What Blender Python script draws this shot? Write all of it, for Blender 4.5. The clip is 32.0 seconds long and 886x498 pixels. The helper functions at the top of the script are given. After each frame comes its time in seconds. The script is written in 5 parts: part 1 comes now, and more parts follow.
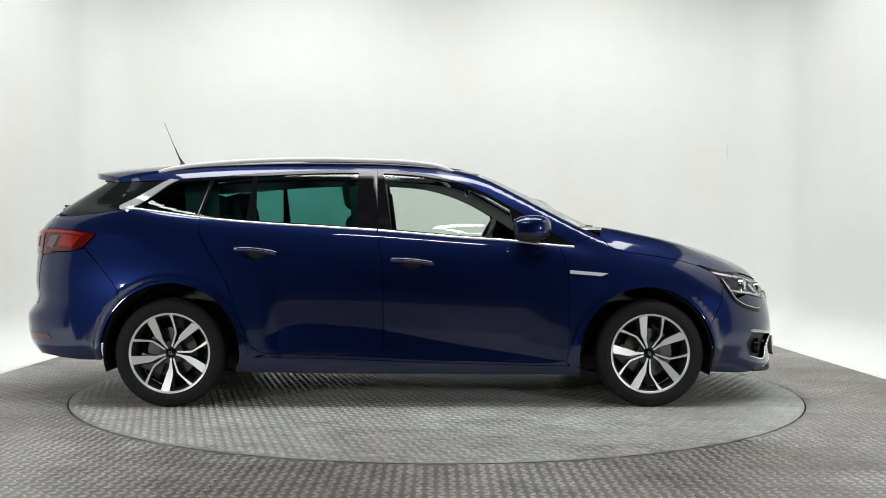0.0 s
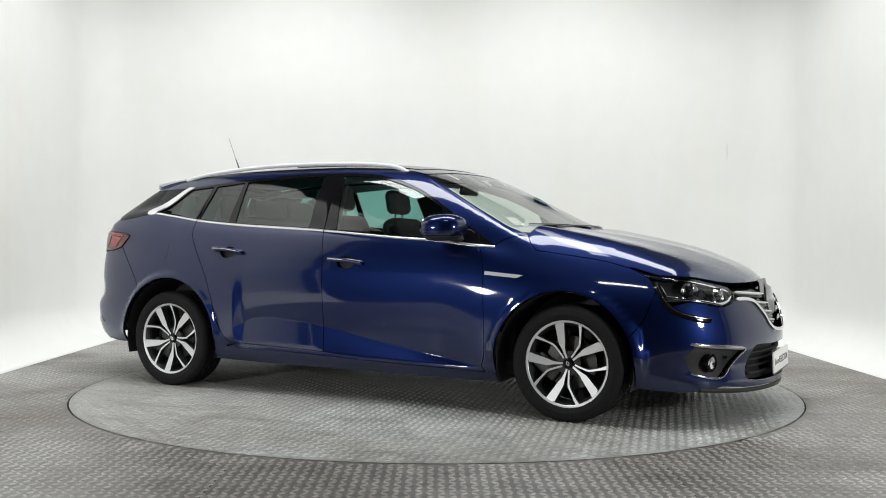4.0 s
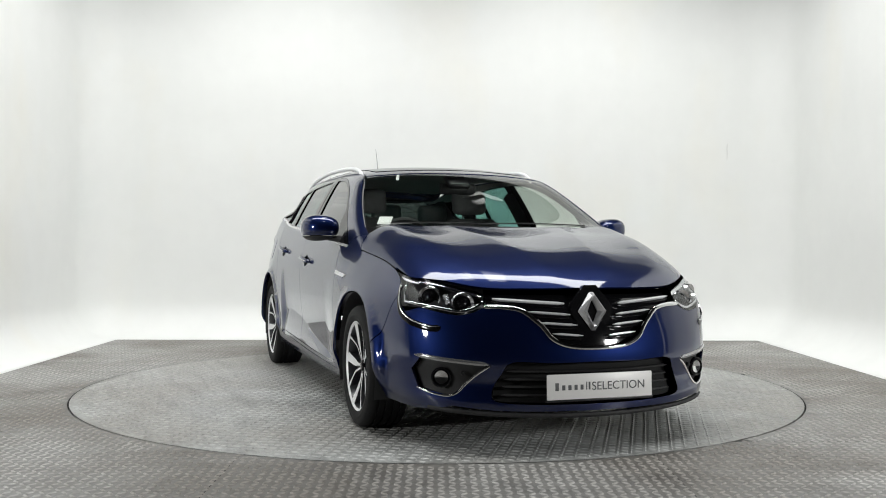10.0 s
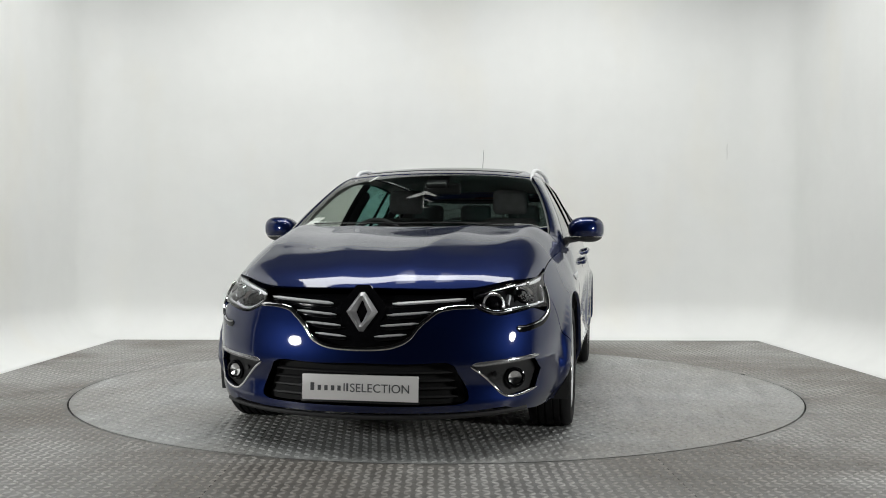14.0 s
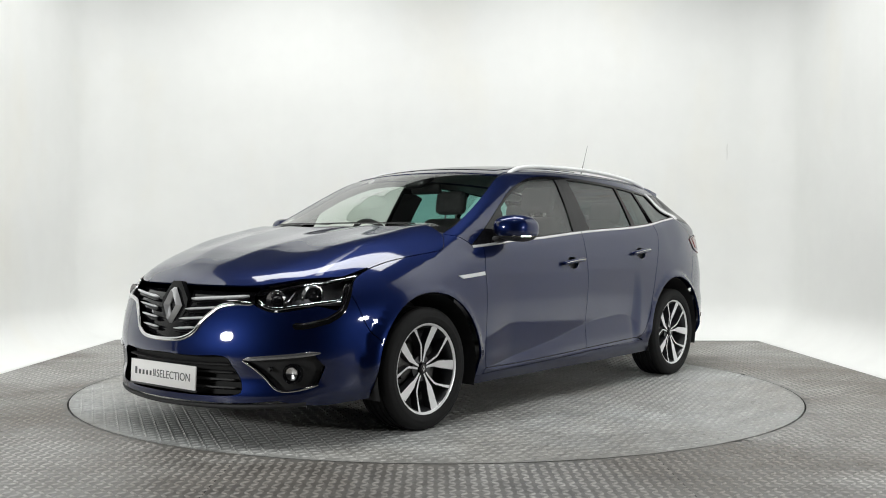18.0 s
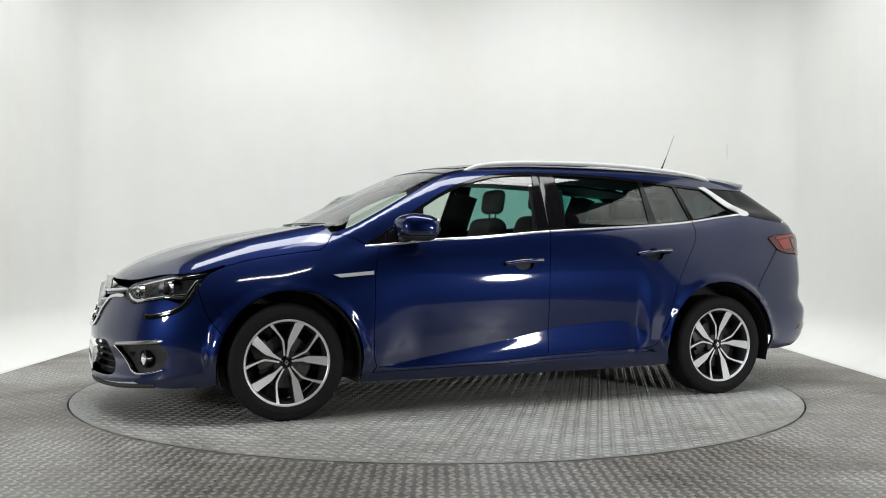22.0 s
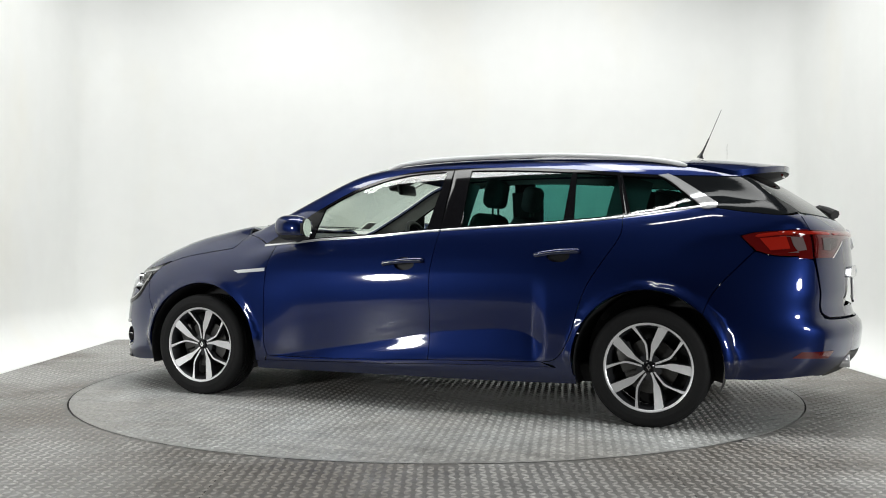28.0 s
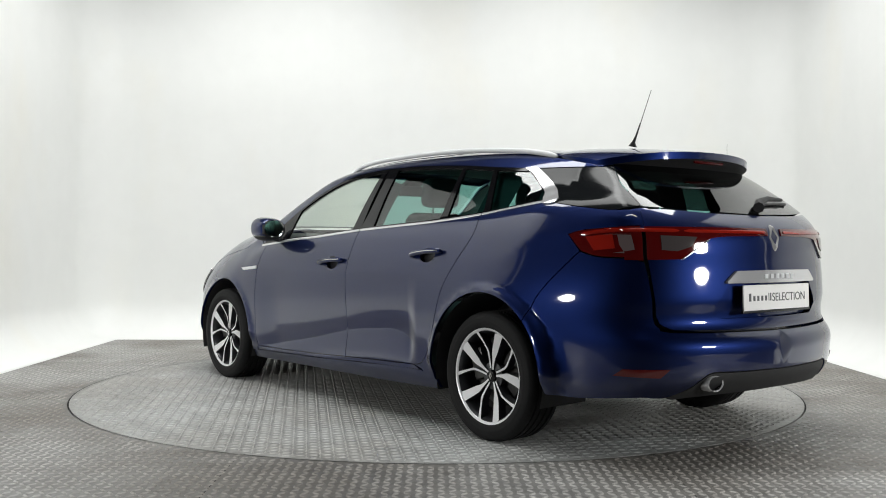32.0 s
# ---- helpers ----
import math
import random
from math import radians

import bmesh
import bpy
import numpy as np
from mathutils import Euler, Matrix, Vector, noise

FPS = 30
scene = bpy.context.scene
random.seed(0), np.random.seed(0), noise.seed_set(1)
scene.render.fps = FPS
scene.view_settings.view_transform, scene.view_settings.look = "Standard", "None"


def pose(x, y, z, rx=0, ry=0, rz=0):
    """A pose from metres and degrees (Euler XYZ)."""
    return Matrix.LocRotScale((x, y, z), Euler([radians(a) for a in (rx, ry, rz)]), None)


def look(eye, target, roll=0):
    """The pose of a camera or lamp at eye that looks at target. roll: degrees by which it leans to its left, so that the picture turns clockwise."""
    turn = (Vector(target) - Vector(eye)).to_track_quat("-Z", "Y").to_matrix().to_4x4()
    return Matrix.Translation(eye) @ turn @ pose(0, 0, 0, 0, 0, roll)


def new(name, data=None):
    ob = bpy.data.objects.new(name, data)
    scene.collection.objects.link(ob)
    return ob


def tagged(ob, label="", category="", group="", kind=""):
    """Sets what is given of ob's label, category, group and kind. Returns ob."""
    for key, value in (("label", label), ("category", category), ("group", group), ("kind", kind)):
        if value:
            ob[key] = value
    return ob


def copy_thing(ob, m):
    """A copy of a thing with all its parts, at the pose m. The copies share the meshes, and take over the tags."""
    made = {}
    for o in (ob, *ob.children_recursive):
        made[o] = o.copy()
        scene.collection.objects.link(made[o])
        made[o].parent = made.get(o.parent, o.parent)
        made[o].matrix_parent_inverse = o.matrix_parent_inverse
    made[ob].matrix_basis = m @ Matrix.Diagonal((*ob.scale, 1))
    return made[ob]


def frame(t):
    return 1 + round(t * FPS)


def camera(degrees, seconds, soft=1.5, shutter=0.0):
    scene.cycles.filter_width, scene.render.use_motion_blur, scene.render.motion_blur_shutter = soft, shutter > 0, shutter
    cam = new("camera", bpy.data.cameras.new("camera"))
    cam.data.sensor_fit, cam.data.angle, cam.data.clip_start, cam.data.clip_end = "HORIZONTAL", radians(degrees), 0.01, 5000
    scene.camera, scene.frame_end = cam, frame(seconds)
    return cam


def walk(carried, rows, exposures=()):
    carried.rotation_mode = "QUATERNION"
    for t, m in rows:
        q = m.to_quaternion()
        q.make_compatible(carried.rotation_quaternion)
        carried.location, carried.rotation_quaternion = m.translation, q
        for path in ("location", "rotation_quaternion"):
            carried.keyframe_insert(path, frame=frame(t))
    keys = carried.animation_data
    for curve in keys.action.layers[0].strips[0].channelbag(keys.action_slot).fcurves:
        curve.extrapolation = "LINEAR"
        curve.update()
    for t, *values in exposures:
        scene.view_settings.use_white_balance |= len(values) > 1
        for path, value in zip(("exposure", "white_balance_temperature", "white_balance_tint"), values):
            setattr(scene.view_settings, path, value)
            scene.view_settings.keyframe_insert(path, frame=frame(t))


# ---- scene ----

# ---------------------------------------------------------------- camera
cam = camera(49.256, 32.0, soft=1.0)
EYE = Vector((0.0, -6.2838, 0.9227))
AIM = EYE + Vector((0.00510, 0.99997, -0.00543))
ROLL = 0.242
STILL = look(EYE, AIM, ROLL)
walk(cam, [(0.0, STILL), (32.0, STILL)], exposures=[(0.0, 0.0), (10.0, 0.03), (13.0, -0.24), (14.5, -0.2), (17.0, -0.03), (20.0, 0.04), (22.5, -0.09), (25.0, -0.01), (29.0, 0.09), (32.0, 0.02)])

# the turntable's angle in degrees, about one full turn in 49.5 s
CAR_X, CAR_Y = -0.1660, 0.0424


def turn(t):
    return 1.340 + (-7.2752) * t

# ---------------------------------------------------------------- world and light
world = bpy.data.worlds.new("world")
scene.world = world
world.use_nodes = True
world.node_tree.nodes["Background"].inputs[0].default_value = (0.9, 0.95, 1.0, 1)
world.node_tree.nodes["Background"].inputs[1].default_value = 0.02


def area_lamp(name, eye, target, sx, sy, watts, spread=180, shape="RECTANGLE"):
    lamp = bpy.data.lights.new(name, "AREA")
    lamp.shape, lamp.size, lamp.size_y, lamp.energy, lamp.color, lamp.spread = shape, sx, sy, watts, (0.985, 1.0, 0.985), radians(spread)
    ob = new(name, lamp)
    ob.matrix_world = look(eye, target)
    return ob


# a strip over the camera, a long softbox over the stage, unseen fill banks added to brighten the three walls, and two
# lamps on stands beside the opening
area_lamp("front_strip_lamp", (0.0, -4.6, 5.15), (0, -0.9, 0.5), 1.8, 0.10, 24)
area_lamp("ceiling_softbox_lamp", (0.0, -0.95, 5.2), (0, -0.95, 0.5), 6.6, 1.15, 245)
area_lamp("back_wall_fill", (0.0, 0.5, 5.3), (0, 3.4, 0.2), 5.6, 0.6, 36, 88)
area_lamp("left_wall_fill", (-0.5, 0.6, 5.3), (-3.5, 0.6, 0.4), 5.0, 0.6, 31, 88)
area_lamp("right_wall_fill", (0.5, 0.6, 5.3), (3.5, 0.6, 0.4), 5.0, 0.6, 31, 88)
for lamp_x in (-3.3, 3.3):
    area_lamp("front_lamp", (lamp_x, -3.6, 1.0), (lamp_x * 0.15, -0.6, 0.8), 0.42, 0.30, 40, 180, "ELLIPSE")


# ---------------------------------------------------------------- materials
def nodes_of(name):
    m = bpy.data.materials.new(name)
    m.use_nodes = True
    return m, m.node_tree.nodes, m.node_tree.links, m.node_tree.nodes["Principled BSDF"]


def plain(name, colour, rough=0.5, metal=0.0, coat=0.0, grain=0.0, scale=40.0, bump=0.0, spec=0.5):
    """A surface with slight mottling at two scales and a fine relief."""
    m, n, l, b = nodes_of(name)
    b.inputs["Roughness"].default_value, b.inputs["Metallic"].default_value = rough, metal
    b.inputs["Coat Weight"].default_value, b.inputs["Coat Roughness"].default_value = coat, 0.05
    b.inputs["Coat IOR"].default_value = 1.6
    b.inputs["Specular IOR Level"].default_value = spec
    b.inputs["Base Color"].default_value = (*colour, 1)
    if grain or bump:
        co = n.new("ShaderNodeTexCoord")
        fine = n.new("ShaderNodeTexNoise")
        fine.inputs["Scale"].default_value, fine.inputs["Detail"].default_value = scale, 6
        l.new(co.outputs["Object"], fine.inputs["Vector"])
        if grain:
            wide = n.new("ShaderNodeTexNoise")
            wide.inputs["Scale"].default_value = scale / 14
            l.new(co.outputs["Object"], wide.inputs["Vector"])
            add = n.new("ShaderNodeMath")
            l.new(fine.outputs["Fac"], add.inputs[0])
            l.new(wide.outputs["Fac"], add.inputs[1])
            ramp = n.new("ShaderNodeMapRange")
            ramp.inputs["From Min"].default_value, ramp.inputs["From Max"].default_value = 0.6, 1.4
            ramp.inputs["To Min"].default_value, ramp.inputs["To Max"].default_value = 1 - grain, 1 + grain
            l.new(add.outputs[0], ramp.inputs["Value"])
            mul = n.new("ShaderNodeVectorMath")
            mul.operation = "SCALE"
            mul.inputs[0].default_value = colour
            l.new(ramp.outputs[0], mul.inputs["Scale"])
            l.new(mul.outputs[0], b.inputs["Base Color"])
        if bump:
            rel = n.new("ShaderNodeBump")
            rel.inputs["Strength"].default_value, rel.inputs["Distance"].default_value = bump, 0.002
            l.new(fine.outputs["Fac"], rel.inputs["Height"])
            l.new(rel.outputs[0], b.inputs["Normal"])
    return m


def glass(name, tint, rough=0.0, f0=0.045):
    """Thin glass: a tinted see-through sheet under a gloss that grows towards the edge."""
    m, n, l, b = nodes_of(name)
    out = n["Material Output"]
    clear = n.new("ShaderNodeBsdfTransparent")
    clear.inputs[0].default_value = (*tint, 1)
    gloss = n.new("ShaderNodeBsdfGlossy")
    gloss.inputs["Roughness"].default_value = rough
    edge = n.new("ShaderNodeLayerWeight")
    edge.inputs[0].default_value = 0.5
    steep = n.new("ShaderNodeMath")
    steep.operation = "POWER"
    l.new(edge.outputs["Facing"], steep.inputs[0])
    steep.inputs[1].default_value = 3.6
    fres = n.new("ShaderNodeMath")
    fres.operation = "MULTIPLY_ADD"
    l.new(steep.outputs[0], fres.inputs[0])
    fres.inputs[1].default_value, fres.inputs[2].default_value = 1 - f0, f0
    mix = n.new("ShaderNodeMixShader")
    l.new(fres.outputs[0], mix.inputs[0])
    l.new(clear.outputs[0], mix.inputs[1])
    l.new(gloss.outputs[0], mix.inputs[2])
    l.new(mix.outputs[0], out.inputs[0])
    return m


PAINT = plain("blue_metallic_paint", (0.0014, 0.0092, 0.066), rough=0.44, metal=0.9, coat=1.0, grain=0.05, scale=900)
BLACK = plain("black_trim", (0.012, 0.012, 0.013), rough=0.35, grain=0.1, scale=300)
GLOSS_BLACK = plain("gloss_black", (0.006, 0.006, 0.007), rough=0.08, spec=0.3)
PLASTIC = plain("black_plastic", (0.018, 0.018, 0.019), rough=0.6, grain=0.15, scale=500, bump=0.15)
DARK = plain("dark_inside", (0.01, 0.01, 0.01), rough=0.8, grain=0.1, scale=60)
CHROME = plain("chrome", (0.82, 0.82, 0.83), rough=0.07, metal=1.0)
EMBLEM = plain("brushed_chrome", (0.62, 0.62, 0.63), rough=0.22, metal=0.6, grain=0.04, scale=200)
SATIN = plain("satin_silver", (0.72, 0.73, 0.74), rough=0.30, metal=0.25, grain=0.04, scale=300)
RAIL_SILVER = plain("rail_silver", (0.80, 0.805, 0.81), rough=0.42, metal=0.05, grain=0.03, scale=300)
BRIGHT = plain("bright_trim", (0.80, 0.80, 0.81), rough=0.14, metal=0.6)
MACHINED = plain("machined_alloy", (0.82, 0.82, 0.83), rough=0.38, metal=0.55, grain=0.05, scale=400)
ALLOY_DARK = plain("dark_alloy", (0.035, 0.036, 0.04), rough=0.35, metal=0.4, coat=0.4)
RUBBER = plain("tyre_rubber", (0.008, 0.008, 0.0085), rough=0.75, spec=0.3, grain=0.25, scale=80, bump=0.2)
STEEL = plain("brake_steel", (0.10, 0.098, 0.095), rough=0.45, metal=1.0, grain=0.2, scale=120)
TINT = glass("clear_glass", (0.85, 0.92, 0.87), f0=0.075)
PRIVACY = glass("green_tinted_glass", (0.23, 0.50, 0.46), f0=0.075)
REARGLASS = glass("dark_green_rear_glass", (0.05, 0.066, 0.063), f0=0.03)
DARKGLASS = plain("dark_rear_glass", (0.008, 0.009, 0.010), rough=0.10, spec=0.12)
LENS = glass("lamp_lens", (0.95, 0.96, 0.98), f0=0.03)
RED = plain("red_lamp_lens", (0.27, 0.013, 0.007), rough=0.06, coat=0.6)
RED_DARK = plain("dark_red_lens", (0.085, 0.004, 0.004), rough=0.06, coat=0.6)
SMOKED = plain("smoked_lens", (0.07, 0.06, 0.06), rough=0.08, coat=0.4)
PALE_LENS = plain("pale_lens", (0.13, 0.10, 0.10), rough=0.1, coat=0.5)
DAY_LENS = plain("day_lamp_lens", (0.42, 0.42, 0.43), rough=0.16, metal=0.75, coat=0.4)
SILVER_REFLECTOR = plain("reflector_silver", (0.85, 0.85, 0.86), rough=0.12, metal=1.0)
WHITE_PLASTIC = plain("white_plate", (0.90, 0.885, 0.87), rough=0.35, grain=0.02, scale=60)
INK = plain("grey_ink", (0.10, 0.10, 0.105), rough=0.5)
FABRIC = plain("dark_seat_fabric", (0.085, 0.085, 0.087), rough=0.9, grain=0.3, scale=250, bump=0.4)
STUDIO_BLACK = plain("studio_matte_black", (0.02, 0.02, 0.021), rough=0.9, grain=0.2, scale=6)


def plate_steel(name, colour, dirt=0.72, brown=0.92):
    """Worn painted tread plate: grey with brown dirt, scuffed patches, tyre smears and a dull gloss."""
    m, n, l, b = nodes_of(name)
    co = n.new("ShaderNodeTexCoord")

    def noise(scale, detail, rough=0.5, distort=0.0, stretch=None):
        t = n.new("ShaderNodeTexNoise")
        t.inputs["Scale"].default_value, t.inputs["Detail"].default_value = scale, detail
        t.inputs["Roughness"].default_value, t.inputs["Distortion"].default_value = rough, distort
        if stretch:
            mp = n.new("ShaderNodeMapping")
            mp.inputs["Scale"].default_value = stretch
            l.new(co.outputs["Object"], mp.inputs["Vector"])
            l.new(mp.outputs[0], t.inputs["Vector"])
        else:
            l.new(co.outputs["Object"], t.inputs["Vector"])
        return t

    def spread(t, a0, a1, b0, b1):
        r = n.new("ShaderNodeMapRange")
        r.inputs["From Min"].default_value, r.inputs["From Max"].default_value = a0, a1
        r.inputs["To Min"].default_value, r.inputs["To Max"].default_value = b0, b1
        l.new(t.outputs["Fac"], r.inputs["Value"])
        return r

    big, patchy, fine, smear = noise(0.8, 6, 0.6, 0.4), noise(5.0, 7, 0.65, 0.6), noise(38, 8), noise(1.6, 5, 0.6, 0.2, (1.0, 6.0, 1.0))
    r1 = n.new("ShaderNodeValToRGB")
    r1.color_ramp.elements[0].position, r1.color_ramp.elements[1].position = 0.40, 0.60
    r1.color_ramp.elements[0].color = (colour[0] * dirt, colour[1] * dirt * (0.5 + brown / 2), colour[2] * dirt * brown, 1)
    r1.color_ramp.elements[1].color = (*colour, 1)
    l.new(big.outputs["Fac"], r1.inputs[0])
    last = r1.outputs[0]
    for r in (spread(patchy, 0.35, 0.65, 0.82, 1.14), spread(fine, 0.3, 0.7, 0.78, 1.18), spread(smear, 0.36, 0.50, 0.86, 1.03)):
        mul = n.new("ShaderNodeVectorMath")
        mul.operation = "SCALE"
        l.new(last, mul.inputs[0])
        l.new(r.outputs[0], mul.inputs["Scale"])
        last = mul.outputs[0]
    l.new(last, b.inputs["Base Color"])
    rr = spread(patchy, 0.3, 0.7, 0.30, 0.58)
    l.new(rr.outputs[0], b.inputs["Roughness"])
    bump = n.new("ShaderNodeBump")
    bump.inputs["Strength"].default_value, bump.inputs["Distance"].default_value = 0.35, 0.002
    l.new(fine.outputs["Fac"], bump.inputs["Height"])
    l.new(bump.outputs[0], b.inputs["Normal"])
    return m


FLOOR_STEEL = plate_steel("tread_plate_steel", (0.20, 0.197, 0.189), 0.58, 0.88)
TABLE_STEEL = plate_steel("turntable_steel", (0.32, 0.326, 0.32), 0.80)
TREAD_STEEL = plate_steel("worn_tread", (0.42, 0.426, 0.42), 0.80)
FLOOR_TREAD = plate_steel("worn_floor_tread", (0.39, 0.383, 0.367), 0.60, 0.88)


def cove_paint():
    """White wall paint with faint upright roller streaks and pale warm stains."""
    m = plain("white_cove_paint", (0.80, 0.805, 0.79), rough=0.6, grain=0.022, scale=5, bump=0.03)
    n, l = m.node_tree.nodes, m.node_tree.links
    b = n["Principled BSDF"]
    base = b.inputs["Base Color"].links[0].from_socket
    co = n.new("ShaderNodeTexCoord")
    for scale, stretch, lo, hi, tint in ((1.0, (0.9, 0.9, 0.5), 0.54, 0.70, (1.0, 0.985, 0.955, 1)), (2.2, (1.0, 1.0, 0.08), 0.48, 0.66, (0.984, 0.985, 0.985, 1))):
        mp = n.new("ShaderNodeMapping")
        mp.inputs["Scale"].default_value = stretch
        t = n.new("ShaderNodeTexNoise")
        t.inputs["Scale"].default_value, t.inputs["Detail"].default_value = scale, 4
        ramp = n.new("ShaderNodeValToRGB")
        ramp.color_ramp.elements[0].position, ramp.color_ramp.elements[1].position = lo, hi
        ramp.color_ramp.elements[0].color, ramp.color_ramp.elements[1].color = (1, 1, 1, 1), tint
        mul = n.new("ShaderNodeVectorMath")
        mul.operation = "MULTIPLY"
        l.new(co.outputs["Object"], mp.inputs["Vector"])
        l.new(mp.outputs[0], t.inputs["Vector"])
        l.new(t.outputs["Fac"], ramp.inputs[0])
        l.new(base, mul.inputs[0])
        l.new(ramp.outputs[0], mul.inputs[1])
        base = mul.outputs[0]
    l.new(base, b.inputs["Base Color"])
    return m


WALL = cove_paint()


# ---------------------------------------------------------------- mesh helpers
def mesh_of(name, verts, faces, material, normals=None, smooth=True):
    me = bpy.data.meshes.new(name)
    me.from_pydata([tuple(map(float, v)) for v in verts], [], [tuple(map(int, f)) for f in faces])
    me.materials.append(material)
    if smooth:
        me.polygons.foreach_set("use_smooth", [True] * len(me.polygons))
    if normals is not None:
        me.normals_split_custom_set_from_vertices([tuple(map(float, v)) for v in normals])
    me.update()
    return me


def part(name, data, parent, label="", m=None):
    ob = new(name, data)
    ob.parent = parent
    if m is not None:
        ob.matrix_basis = m
    if label:
        tagged(ob, label)
    return ob


def bm_mesh(name, bm, material, smooth=True, angle=35):
    me = bpy.data.meshes.new(name)
    bm.normal_update()
    for f in bm.faces:
        f.smooth = smooth
    if smooth:
        for e in bm.edges:
            if len(e.link_faces) == 2 and e.calc_face_angle(0) > radians(angle):
                e.smooth = False
    bm.to_mesh(me)
    bm.free()
    me.materials.append(material)
    return me


def box_bm(sx, sy, sz, m=None, bevel=0.0, seg=2, bm=None):
    bm = bm or bmesh.new()
    made = bmesh.ops.create_cube(bm, size=1.0, matrix=(m or Matrix()) @ Matrix.Diagonal((sx, sy, sz, 1)))
    if bevel:
        edges = list({e for v in made["verts"] for e in v.link_edges})
        bmesh.ops.bevel(bm, geom=edges, offset=bevel, segments=seg, affect="EDGES", profile=0.5)
    return bm


def spin_bm(profile, n=48, bm=None, m=None):
    """A ring swept about the y axis from (radius, y) pairs."""
    bm = bm or bmesh.new()
    m = m or Matrix()
    rings = []
    for i in range(n):
        a = 2 * math.pi * i / n
        rings.append([bm.verts.new(m @ Vector((r * math.cos(a), y, r * math.sin(a)))) for r, y in profile])
    for i in range(n):
        p, q = rings[i], rings[(i + 1) % n]
        for j in range(len(profile) - 1):
            bm.faces.new((p[j], p[j + 1], q[j + 1], q[j]))
    return bm


def tube_bm(points, radius, n=8, bm=None, flat=1.0):
    """A tube through points; radius is a number or one for each point."""
    bm = bm or bmesh.new()
    pts = [Vector(p) for p in points]
    rings = []
    for i, p in enumerate(pts):
        d = (pts[min(i + 1, len(pts) - 1)] - pts[max(i - 1, 0)]).normalized()
        side = d.cross(Vector((0, 0, 1)))
        if side.length < 0.05:
            side = d.cross(Vector((0, 1, 0)))
        side.normalize()
        up = side.cross(d)
        r = radius[i] if isinstance(radius, (list, tuple)) else radius
        rings.append([bm.verts.new(p + side * math.cos(2 * math.pi * k / n) * r + up * math.sin(2 * math.pi * k / n) * r * flat) for k in range(n)])
    for a, b in zip(rings, rings[1:]):
        for k in range(n):
            bm.faces.new((a[k], a[(k + 1) % n], b[(k + 1) % n], b[k]))
    bm.faces.new(rings[0][::-1])
    bm.faces.new(rings[-1])
    return bm


# ---------------------------------------------------------------- studio
from mathutils import geometry as mgeo


